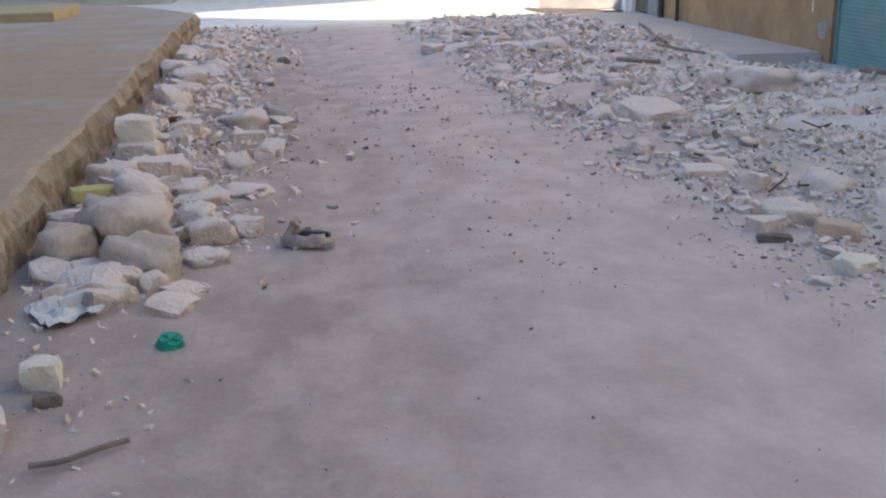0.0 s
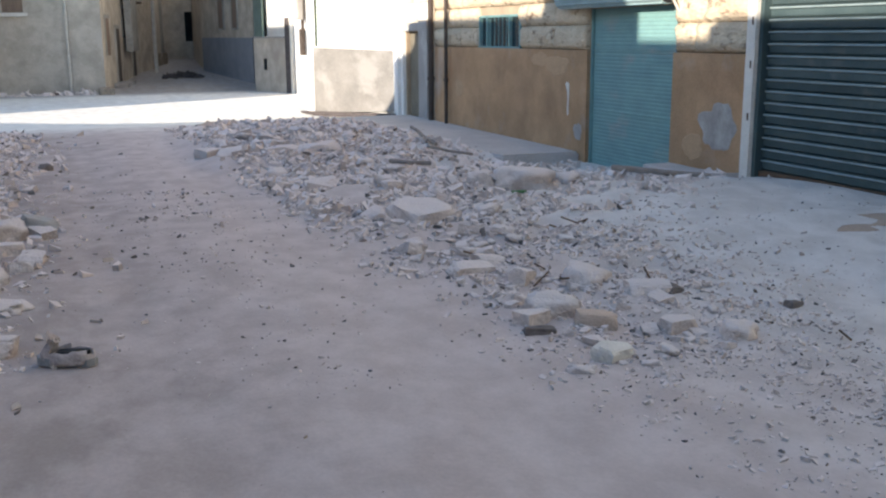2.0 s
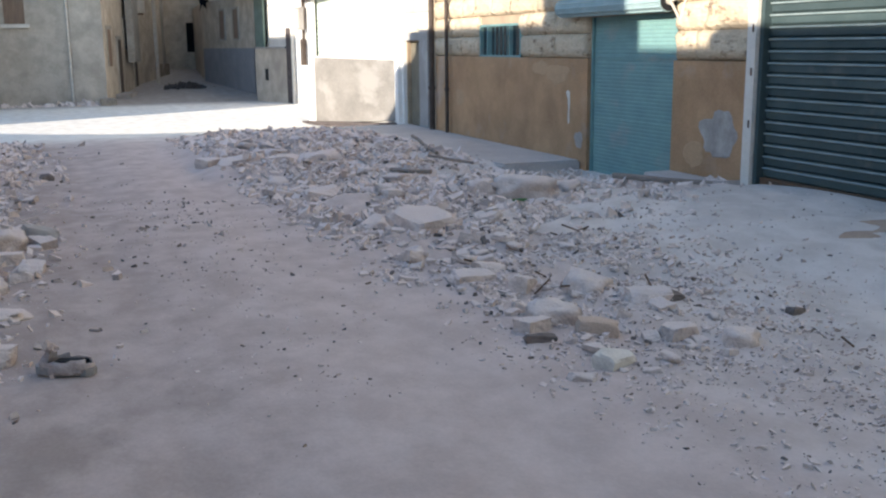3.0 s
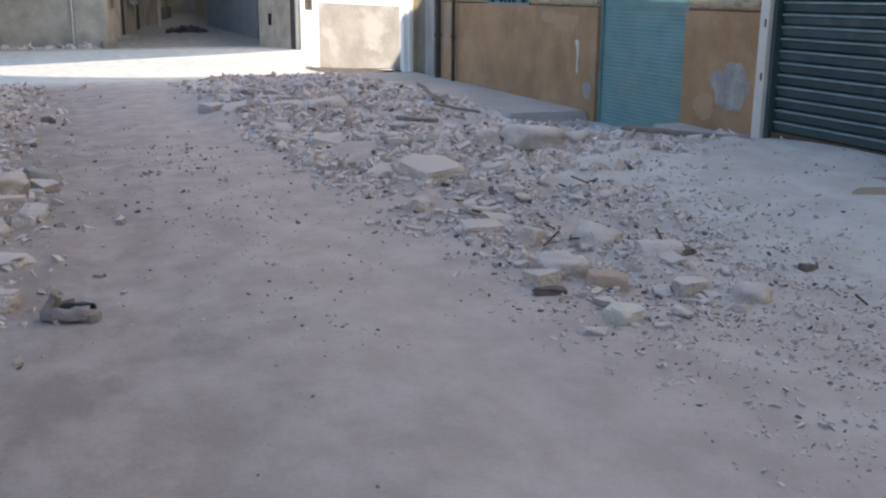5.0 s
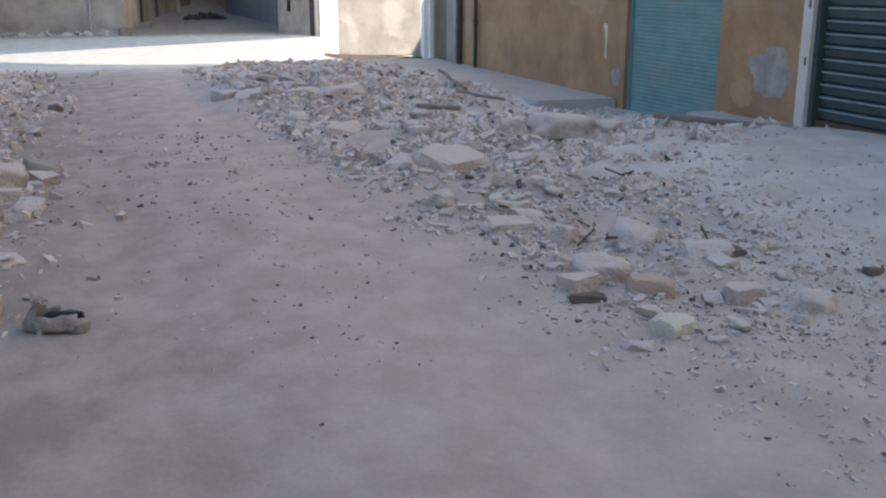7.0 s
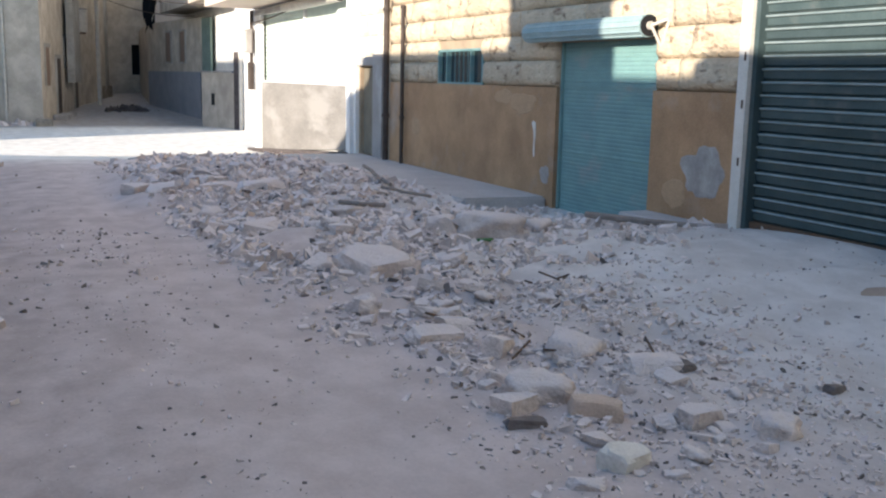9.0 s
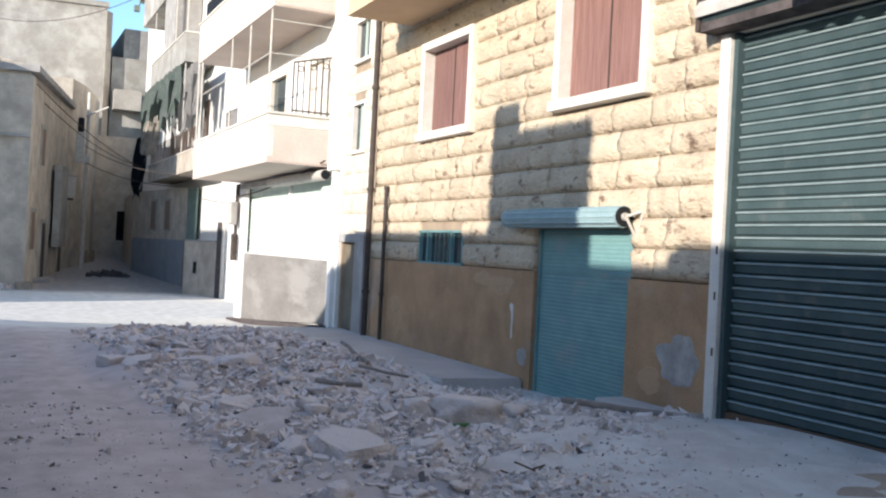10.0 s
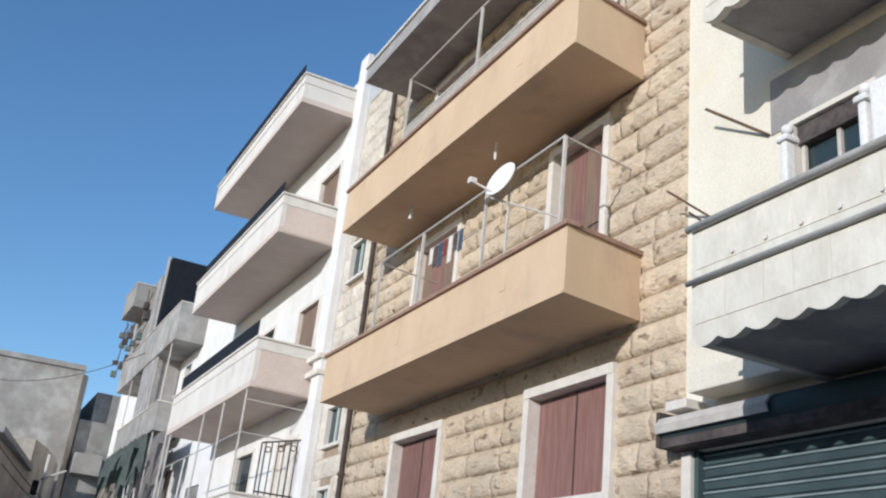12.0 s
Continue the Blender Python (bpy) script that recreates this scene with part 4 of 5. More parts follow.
for y0, y1, z0, z1 in WDOORS:
    d = part("balcony_door", boxes((6.88, 7.0, y0 - 0.1, y0, z0, z1), (6.88, 7.0, y1, y1 + 0.1, z0, z1), (6.88, 7.0, y0 - 0.1, y1 + 0.1, z1, z1 + 0.1), bevel=0.006), FRAME, white, "balcony door with brown louvred leaves")
    for i in range(4):
        a = y0 + (y1 - y0) * i / 4
        part("leaf", boxes((6.98, 7.02, a + 0.01, a + (y1 - y0) / 4 - 0.01, z0, z1), bevel=0.006), FRAME if z0 < 4 else BROWN_WOOD, d)
for y0, y1, z0, z1 in WWINS:
    w = part("window", boxes((6.9, 7.0, y0 - 0.08, y0, z0, z1), (6.9, 7.0, y1, y1 + 0.08, z0, z1), (6.9, 7.0, y0 - 0.08, y1 + 0.08, z1, z1 + 0.08), (6.86, 7.0, y0 - 0.1, y1 + 0.1, z0 - 0.08, z0)), FRAME, white)
    part("pane", boxes((7.0, 7.01, y0, y1, z0, z1)), GLASS, w)
meter = thing("meter_box", "grey electricity meter box under loose black cables", "meter box")
part("case", boxes((6.62, 6.84, 28.1, 28.5, 2.1, 2.75), bevel=0.02), GREY, meter)
part("lower_case", boxes((6.70, 6.84, 28.15, 28.42, 1.1, 1.85), bevel=0.02), PIPE, meter)
for i in range(4):
    part("wire", rods(((6.78, 28.12 + i * 0.09, 1.7), (6.79, 28.05 + i * 0.11, 3.25)), r=0.02, sides=6), PIPE, meter)
part("lid", boxes((6.60, 6.62, 28.14, 28.46, 2.15, 2.7), bevel=0.008), STEEL, meter)

# doorway between the two houses
tagged(part("passage_door", boxes((7.07, 7.12, 18.74, 19.66, 0.0, 1.70), bevel=0.008), material("weathered_olive_steel", (0.20, 0.175, 0.13), (0.15, 0.13, 0.10), 3, 40, 0.7, 0.3)), "low weathered olive steel door", "door")
tagged(part("door_surround", boxes((6.90, 6.99, 18.2, 18.70, 0.0, 1.95), (6.90, 6.99, 18.70, 19.7, 1.74, 1.9), bevel=0.01), GREY), "grey cement surround of the low door", "trim", kind="structure")

# ---- the grey house beyond the crossing ----
grey = thing("grey_house", "weathered house with cluttered balconies beyond the crossing", "house")
GX = 8.75
part("wall", wall_with(GX, GX + 0.3, 36.2, 62.0, 3.9, 14.6, [(42.6, 43.6, 5.4, 7.6), (46, 47.2, 5.6, 7.4), (50.5, 52, 5.6, 7.4), (43, 44.2, 10.2, 12.3), (48, 49.5, 10.3, 12)]), WHITE, grey)
part("street_wall", wall_with(GX, GX + 0.3, 36.2, 44.6, -1.0, 3.9, []), WHITE, grey)
part("side_wall", boxes((GX + 0.3, 16, 36.2, 36.5, -1.0, 14.6)), WHITE, grey)
part("lane_wall", prism([(8.36, 44.6), (7.2, 52.5), (7.9, 62.0), (8.75, 62.0), (8.75, 44.6)], -1.0, 3.9), SHADE_WALL, grey)
part("lane_dado", prism([(8.31, 44.6), (7.15, 52.5), (7.19, 52.52), (8.35, 44.62)], -1.0, 1.58), BLUEGREY, grey, "blue-grey painted dado")
porch = part("porch", prism([(7.72, 41.0), (8.34, 44.58), (8.74, 44.58), (8.74, 38.85), (8.50, 38.72)], -1.0, 1.56), SHADE_WALL, grey, "low rendered outbuilding with a slanting top")
part("coping", prism([(7.66, 40.95), (8.30, 44.6), (8.40, 44.6), (7.80, 41.05), (8.52, 38.8), (8.44, 38.68)], 1.56, 1.63), GREY, porch)
part("hatch", prism([(7.93, 40.22), (7.99, 40.05), (8.02, 40.06), (7.96, 40.23)], 0.3, 0.75), BLACK, porch, "small dark hatch")
green_door = part("green_door", prism([(8.38, 44.5), (8.52, 43.3), (8.6, 43.3), (8.46, 44.5)], 1.62, 3.85), material("faded_green_board", (0.20, 0.27, 0.24), (0.15, 0.21, 0.19), 3, 40, 0.8, 0.3), grey, "faded green boarded opening")
part("inside", boxes((GX + 0.8, GX + 0.9, 40.6, 61.5, -1, 14)), BLACK, grey)
part("roof", boxes((GX + 0.3, 16, 40.5, 62, 14.0, 14.2)), GREY, grey)
for cy in (46.6, 48.7):
    cx = 8.36 - 0.1468 * (cy - 44.6)
    w = part("lane_window", prism([(cx - 0.05, cy), (cx - 0.05 - 0.132, cy + 0.9), (cx - 0.03 - 0.132, cy + 0.92), (cx + 0.1, cy)], 1.95, 3.45), FAR_GREY, grey, "narrow lane window with a worn surround")
    part("shutter", prism([(cx - 0.07, cy + 0.12), (cx - 0.07 - 0.1, cy + 0.78), (cx - 0.05 - 0.1, cy + 0.8), (cx + 0.03, cy + 0.12)], 2.02, 3.36), BROWN_WOOD, w, "brown louvred shutter")
GB = [pale_balcony(z0, z1, y0, y1, 7.5, grey, GX, t, False) for z0, z1, y0, y1, t in ((4.3, 5.1, 38.9, 50.5, SHADE_WALL), (8.95, 10.15, 41.9, 51.3, FAR_GREY), (12.75, 14.4, 41.4, 55.0, FAR_GREY), (18.2, 19.6, 56.7, 60.3, FAR_GREY))]
part("black_screen", boxes((7.6, 9.6, 46.7, 46.8, 14.4, 18.1), (7.55, 7.6, 46.7, 48.0, 14.4, 18.1)), TARP, grey, "tall black canvas screen on the roof terrace")
part("screen_post", boxes((7.42, 7.5, 46.9, 47.1, 14.4, 18.2)), STEEL, grey)
part("side_screen", boxes((7.55, 8.7, 45.2, 45.3, 10.2, 12.75), (7.55, 7.6, 45.3, 48.0, 10.2, 12.75)), GREY, grey)
for y in (42.2, 45.0, 48.0, 51.0):
    part("post", rods(((7.6, y, 10.2), (7.6, y, 12.75)), r=0.03), STEEL, grey)
for y in (39.2, 42.2, 46.5, 50.2):
    part("post", rods(((7.6, y, 5.1), (7.6, y, 8.95)), r=0.03), STEEL, grey)
for i in range(30):
    y = 39.2 + i * 0.38
    part("baluster", rods(((7.56, y, 5.1), (7.56, y, 6.0)), r=0.018, sides=6), RUST, GB[0])
for i in range(6):
    part("window_bar", boxes((GX - 0.03, GX - 0.01, 42.6 + i * 0.18, 42.63 + i * 0.18, 5.4, 7.6)), RUST, grey)
door = part("door", prism([(8.50, 38.70), (8.62, 38.28), (8.70, 38.30), (8.58, 38.72)], -0.58, 2.35), DARK, grey, "narrow weathered plank door")
part("door_frame", prism([(8.60, 38.26), (8.64, 38.14), (8.73, 38.16), (8.69, 38.28)], -0.58, 2.45), FRAME, door)
part("upper_block", boxes((8.6, 12, 55.5, 62, 14.21, 20.0)), FAR_GREY, grey, "grey upper storey set back on the roof")


def awning(y0, y1, z0, z1, x):
    """Hanging, torn awning cloth in uneven folds."""
    r = random.Random(4)
    bm = bmesh.new()
    n = 46
    rows = []
    for i in range(n + 1):
        y = y0 + (y1 - y0) * i / n
        drop = z0 + r.uniform(0, 0.9)
        rows.append([bm.verts.new((x + 0.18 * math.sin(i * 1.7 + k * 0.5) + 0.06 * r.random() - 0.05 * k, y, z1 + (drop - z1) * k / 5)) for k in range(6)])
    for i, (a, b) in enumerate(zip(rows, rows[1:])):
        for k in range(r.choice((2, 3, 4, 5, 5))):
            if i % 9 != 5 or k < 1:
                bm.faces.new((a[k], a[k + 1], b[k + 1], b[k]))
    bmesh.ops.solidify(bm, geom=list(bm.faces), thickness=0.012)
    return bm


tagged(part("awning", awning(42.5, 52.5, 5.9, 8.9, 7.45), CLOTH), "torn faded green awning hanging from the balcony", "awning")
tagged(part("awning", awning(50.3, 53.2, 3.3, 6.6, 7.3), TARP), "dark cloth hanging off the balcony end", "awning")
tagged(part("awning", awning(39.3, 45.0, 5.6, 8.7, 7.75), GREY), "torn grey sheets hanging over the balcony rail", "awning")
tagged(part("awning", awning(46.5, 51.0, 5.0, 7.2, 7.35), SHADE_WALL), "ragged dun cloth hanging on the balcony", "awning")
clutter = thing("balcony_clutter", "rails, pots and antennas on the upper balcony", "clutter")
r5 = random.Random(15)
for i in range(38):
    y = 51 + 8 * r5.random()
    z = r5.choice((14.4, 15.2, 16.0, 16.8))
    if i % 2:
        part("rail", rods(((7.5 + 0.2 * r5.random(), y, z), (7.5 + 0.3 * r5.random(), y + r5.uniform(-0.6, 0.6), z + r5.uniform(0.4, 1.0))), r=0.03, sides=5), RUST, clutter)
    else:
        part("pot", boxes((7.45, 7.75, y, y + 0.3, z, z + r5.uniform(0.2, 0.5)), bevel=0.03), DARK if i % 4 else CLOTH, clutter)

# ---- the lane: end wall, left-hand houses ----
end_house = thing("end_house", "shaded house closing the lane, with a dark doorway", "house")
bm = wall_with(0, 0.3, -1.5, 6.0, -1.0, 7.5, [(1.55, 2.6, 1.35, 3.1)])
bmesh.ops.rotate(bm, verts=bm.verts, matrix=Matrix.Rotation(radians(-90), 3, "Z"))
bmesh.ops.translate(bm, verts=bm.verts, vec=(5.9, 62.2, 0))
part("wall", bm, SHADE_WALL, end_house)
part("door_sill", boxes((7.4, 8.55, 62.0, 62.2, 1.25, 1.35)), FAR_GREY, end_house)
# black board behind the opening stands for its unlit interior
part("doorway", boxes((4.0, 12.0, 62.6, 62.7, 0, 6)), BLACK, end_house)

lane = thing("corner_house", "two-storey weathered beige corner house", "house")
part("front_wall", prism([(1.72, 41.45), (-9, 43.2), (-9, 43.5), (1.72, 41.8)], -1.0, 7.9), SHADE_WALL, lane)
part("lane_wall", prism([(1.72, 41.8), (2.72, 46.2), (3.95, 52.0), (3.6, 52.1), (1.42, 41.8)], -1.0, 7.9), SHADE_WALL, lane)
back = part("back_house", prism([(3.95, 52.0), (4.75, 54.2), (5.7, 58.0), (5.95, 61.9), (1, 61.9), (1, 52.2)], -1.0, 9.2), SHADE_WALL, lane)
part("pier", prism([(5.3, 56.6), (5.8, 58.2), (5.5, 58.3), (5.0, 56.7)], -0.6, 9.0), FAR_GREY, back, "paler rendered pier")
part("pier_foot", prism([(5.25, 56.2), (5.95, 58.1), (5.5, 58.3), (4.9, 56.5)], -0.6, 0.75), CONCRETE, back)
part("corner_pier", prism([(1.80, 41.33), (1.95, 42.3), (0.6, 42.4), (0.6, 41.55)], -1.0, 7.6), SHADE_WALL, lane)
part("eave", prism([(2.0, 41.15), (4.15, 52.0), (3.6, 52.1), (1.2, 42.1), (-9, 43.7), (-9, 42.95)], 7.7, 7.95), GREY, lane)
part("roof", prism([(1.5, 41.8), (3.7, 52.0), (-9, 52.0), (-9, 43.4)], 7.4, 7.65), GREY, lane)


def lane_x(y):
    return 1.72 + 0.2273 * (y - 41.8) if y < 46.2 else 2.72 + 0.2121 * (y - 46.2)


for y, wide, z0, z1, m, nm in ((43.0, 0.9, 0.9, 2.4, BROWN_WOOD, "wall_window"), (45.2, 1.0, -0.5, 2.0, PIPE, "plank_door"), (47.2, 1.1, 1.6, 2.9, BROWN_WOOD, "wall_window"), (49.6, 1.1, -0.2, 2.1, PIPE, "plank_door"), (44.4, 0.9, 4.4, 5.9, BROWN_WOOD, "wall_window")):
    xa, xb = lane_x(y), lane_x(y + wide)
    d = part(nm, prism([(xa + 0.02, y), (xb + 0.02, y + wide), (xb - 0.1, y + wide), (xa - 0.1, y)], z0, z1), m, lane, "dark weathered wood in the lane wall")
    part("frame", prism([(xa + 0.0, y - 0.14), (xa + 0.06, y), (xa - 0.06, y), (xa - 0.1, y - 0.14)], z0, z1 + 0.15), FAR_GREY, d)
    part("lintel", prism([(xa + 0.0, y - 0.14), (xb + 0.07, y + wide + 0.1), (xb - 0.05, y + wide + 0.1), (xa - 0.1, y - 0.14)], z1, z1 + 0.16), FAR_GREY, d)
part("bay", prism([(3.05, 47.0), (3.35, 46.95), (3.75, 49.0), (3.38, 49.1)], 1.0, 4.6), FAR_GREY, lane, "paler rendered bay with a small window")
part("upper_ledge", prism([(1.75, 41.2), (1.75, 41.5), (-9, 43.2), (-9, 42.9)], 5.2, 5.32), FAR_GREY, lane)
shutter = part("upper_window", prism([(0.55, 41.60), (1.35, 41.47), (1.35, 41.6), (0.55, 41.72)], 5.5, 7.1), BROWN_WOOD, lane, "brown boarded upper window")
part("frame", prism([(1.35, 41.44), (1.5, 41.42), (1.5, 41.6), (1.35, 41.62)], 5.4, 7.2), FAR_GREY, shutter)
part("lane_step", prism([(2.25, 43.9), (2.75, 46.2), (3.3, 46.2), (2.8, 43.9)], -0.7, -0.28), GREY, lane)
part("wall_window", prism([(-1.75, 41.98), (-1.0, 41.86), (-1.0, 41.95), (-1.75, 42.07)], 2.6, 3.9), BROWN_WOOD, lane)
part("window_ledge", prism([(-1.9, 41.85), (-0.85, 41.68), (-0.85, 41.95), (-1.9, 42.07)], 2.45, 2.58), FRAME, lane)
part("gutter_pipe", rods(((0.52, 41.5, -0.6), (0.52, 41.5, 7.6)), r=0.05), STEEL, lane)

gable = thing("gable_house", "tall bare cement gable behind the corner house", "house")
part("wall", prism([(-1.0, 63.5), (6.4, 62.9), (6.4, 75), (-1.0, 75)], -1, 15.3), FAR_GREY, gable)
part("wall_edge", prism([(6.4, 62.8), (6.8, 63.4), (6.8, 75), (6.4, 75)], -1, 15.1), SHADE_WALL, gable, "darker side wall")
part("parapet", prism([(-1.1, 63.35), (6.5, 62.75), (6.5, 63.1), (-1.1, 63.7)], 15.3, 15.6), FAR_GREY, gable)
part("roof_block", boxes((-7, -1.0, 64, 72, -1, 16.0)), FAR_GREY, gable)
end2 = thing("lane_house", "pale house at the far end of the lane", "house")
part("wall", prism([(6.9, 63.5), (13, 63.5), (13, 75), (6.9, 75)], -1, 12.5), FAR_GREY, end2)
part("balcony", boxes((7.0, 8.6, 62.4, 63.5, 9.2, 10.4), bevel=0.03), FAR_GREY, end2)
part("block", boxes((7.6, 13, 64.0, 75, 12.5, 14.4)), GREY, end2)

pole = thing("street_pole", "leaning grey utility pole with cable brackets and a lamp arm", "pole")
part("shaft", rods(((4.75, 52.0, -0.4), (4.75, 52.0, 8.6)), r=0.09, sides=12), STEEL, pole)
part("lamp_arm", rods(((4.6, 52.0, 7.4), (5.6, 51.4, 7.9)), r=0.05), STEEL, pole)
part("bracket", boxes((4.2, 4.9, 51.7, 51.9, 5.1, 5.5), (4.2, 4.6, 51.72, 51.92, 5.4, 6.6), bevel=0.03), STEEL, pole)
part("insulator", boxes((4.25, 4.55, 51.6, 51.8, 6.6, 7.3), bevel=0.08), BLACK, pole)


def cable(a, b, sag, r=0.018):
    c = bpy.data.curves.new("cable", "CURVE")
    c.dimensions, c.bevel_depth = "3D", r
    s = c.splines.new("POLY")
    s.points.add(20)
    a, b = Vector(a), Vector(b)
    for i, p in enumerate(s.points):
        t = i / 20
        q = a.lerp(b, t)
        p.co = (q.x, q.y, q.z - sag * 4 * t * (1 - t), 1)
    ob = new("overhead_cable", c)
    c.materials.append(PIPE)
    return tagged(ob, "sagging overhead cable strung across the lane", "cable", "overhead cables")


cable((4.6, 52, 6.0), (6.9, 28.5, 3.5), 0.5)
cable((4.6, 52, 5.2), (8.0, 44.0, 3.9), 0.3)
cable((1.7, 42, 7.6), (7.5, 50, 4.8), 0.4)
cable((1.0, 42, 7.9), (7.6, 55, 5.4), 0.6)
cable((0.5, 59.9, 13.2), (7.6, 48, 13.6), 0.8)
cable((6.75, 28.3, 2.9), (6.7, 20.2, 3.4), 0.12)

# ---- unseen blocks added beside and behind the street, which shade it ----
# out of view; its outline is set to cast the street's shadow edges
shade_house = thing("opposite_blocker", "unseen rendered blocks added to shade the street", "house")
part("wall", prism([(-5.2, -25), (-5.2, 12.35), (-7, 12.35), (-7, 11.2), (-11.5, 11.2), (-18.3, 16.3), (-26, 22), (-34, 22), (-34, -25)], -0.4, 5.46), SHADE_WALL, shade_house)
# added wall pieces that cast the tower-shaped shadow on the stone house
part("stair_head", boxes((-5.5, -5.2, 3.84, 5.64, 5.46, 7.2), (-5.5, -5.2, 5.64, 6.25, 5.46, 7.6)), SHADE_WALL, shade_house)
part("parapet", boxes((-5.45, -5.15, -25, 2.15, 5.46, 5.68)), GREY, shade_house)
part("parapet", boxes((-5.45, -5.15, 6.26, 12.35, 5.46, 5.78)), GREY, shade_house)
# unseen block added to shade the lane and the low walls beyond
lane_block = thing("lane_shade_block", "unseen block added to shade the lane beyond the crossing", "house")
part("wall", boxes((-30, -15, 24.6, 60, -1, 9.6)), SHADE_WALL, lane_block)
# unseen block added to keep the sun off the corner house's front
beside = thing("corner_shade_block", "unseen block added to shade the corner house's front", "house")
part("wall", prism([(-10, 36), (-4.2, 36), (-4.2, 42.3), (-10, 43)], -1, 9.6), SHADE_WALL, beside)
# unseen block added behind to dim the sky light on the near road
back_house = thing("sky_block_behind", "unseen block added behind to take sky light off the road", "house")
part("wall", boxes((-5.2, 6.9, -17, -7.0, -0.4, 10.5)), SHADE_WALL, back_house)

tank = thing("wall_tank", "pale sheet-metal water tank on a bracket on the lane wall", "tank")
part("drum", rods(((3.85, 50.4, 3.3), (3.85, 50.4, 4.3)), r=0.34, sides=18), STEEL, tank)
part("lid", rods(((3.85, 50.4, 4.3), (3.85, 50.4, 4.36)), r=0.36, sides=18), GREY, tank)
part("bracket", boxes((3.4, 4.1, 50.2, 50.6, 3.2, 3.28), bevel=0.01), RUST, tank)
tagged(part("corner_stone", boxes((1.5, 2.1, 40.7, 41.3, -0.75, -0.3), bevel=0.08), CONCRETE), "rough stone at the foot of the corner house", "stone")
r6 = random.Random(31)
for i in range(26):
    k = i / 25
    x, y = 1.65 - 10.0 * k, 41.5 + 1.65 * k
    h = r6.uniform(0.05, 0.4)
    part("coping_block", boxes((x - 0.2, x + 0.2, y + 0.02, y + 0.3, 7.951, 7.95 + h), bevel=0.03), SHADE_WALL, lane)


# ---- rubble ----
def rock_mesh(seed, flat):
    """A broken block of soft stone: split faces, knocked-off corners, an uneven skin."""
    r = random.Random(seed)
    bm = bmesh.new()
    bmesh.ops.create_cube(bm, size=1)
    bmesh.ops.subdivide_edges(bm, edges=list(bm.edges), cuts=4, use_grid_fill=True)
    cuts = [(Vector((r.uniform(-1, 1), r.uniform(-1, 1), r.uniform(-0.2, 1))).normalized(), r.uniform(0.40, 0.58)) for _ in range(4 if flat < 0.5 else 2)]
    for v in bm.verts:
        p = v.co.copy()
        ball = p.normalized() * 0.56
        p = p.lerp(ball, 0.30 if flat < 0.5 else 0.14)
        for n, d in cuts:
            over = p.dot(n) - d
            if over > 0:
                p -= n * over * 0.9
        q = p * 3.2 + Vector((seed * 2.7, 0, 0))
        p *= 1 + 0.13 * noise.noise(p * 1.6 + Vector((0, seed * 3.3, 0))) + 0.08 * noise.noise(q) + 0.035 * noise.noise(q * 2.6)
        v.co = p
    mesh = bpy.data.meshes.new("rubble_stone")
    bmesh.ops.recalc_face_normals(bm, faces=bm.faces)
    bm.to_mesh(mesh)
    bm.free()
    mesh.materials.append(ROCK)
    return mesh


def squared_mesh(seed):
    """A dressed block with worn arrises."""
    bm = bmesh.new()
    bmesh.ops.create_cube(bm, size=1)
    bmesh.ops.subdivide_edges(bm, edges=list(bm.edges), cuts=5, use_grid_fill=True)
    for v in bm.verts:
        p = v.co.lerp(v.co.normalized() * 0.6, 0.10)
        chip = max(0.0, sum(abs(c) for c in p) - 1.12 - 0.2 * noise.noise(p * 2.0 + Vector((seed * 5.0, 0, 0))))
        p *= 1 - 0.5 * chip + 0.06 * noise.noise(p * 2.2 + Vector((seed * 1.9, 0, 0))) + 0.035 * noise.noise(p * 7 + Vector((0, seed, 0)))
        v.co = p
    mesh = bpy.data.meshes.new("broken_block")
    bmesh.ops.recalc_face_normals(bm, faces=bm.faces)
    bm.to_mesh(mesh)
    bm.free()
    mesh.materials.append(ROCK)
    return mesh


def boulder_mesh(seed):
    """A rounded, weathered lump."""
    bm = bmesh.new()
    bmesh.ops.create_icosphere(bm, subdivisions=3, radius=0.58)
    for v in bm.verts:
        c = v.co.normalized()
        flat = max(abs(c.x), abs(c.y), abs(c.z))
        v.co = c * (0.56 / flat ** 0.46) * (1 + 0.30 * noise.noise(c * 1.7 + Vector((seed * 3.1, 0, 0))) + 0.22 * noise.noise(c * 3.4 + Vector((0, seed, 0))) + 0.12 * noise.noise(c * 8 + Vector((seed, 0, 0))))
    mesh = bpy.data.meshes.new("boulder")
    bm.to_mesh(mesh)
    bm.free()
    for face in mesh.polygons:
        face.use_smooth = True
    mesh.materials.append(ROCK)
    return mesh


ROCKS = [rock_mesh(s, s % 2) for s in range(12)]
BOULDERS = [boulder_mesh(s) for s in range(6)]
BLOCKS = [squared_mesh(s) for s in range(4)]


def rock(x, y, sx, sy, sz, turn, mesh, lift=0.0, tilt=(0, 0), label="", mat=None, name="rubble_stone", group="rubble stones", category="rubble"):
    if mat:
        mesh = mesh.copy()
        mesh.materials.clear()
        mesh.materials.append(mat)
    x, y = lay(x, y)
    if x > 1.5 and y < 7:
        sx, sy = sx * 0.9, sy * 0.9
    ob = new(name, mesh)
    ob.matrix_basis = Matrix.LocRotScale((x, y, ground_z(x, y) + sz * 0.30 + lift), Euler((radians(tilt[0]), radians(tilt[1]), radians(turn))), (sx, sy, sz))
    return tagged(ob, label or "pale broken building stone lying in the dust", category, group)


# the blocks that stand out
rock(2.86, 7.85, 0.44, 0.52, 0.19, 14, BLOCKS[1], -0.01, (7, -4), "large pale stone slab with a worn flat top")
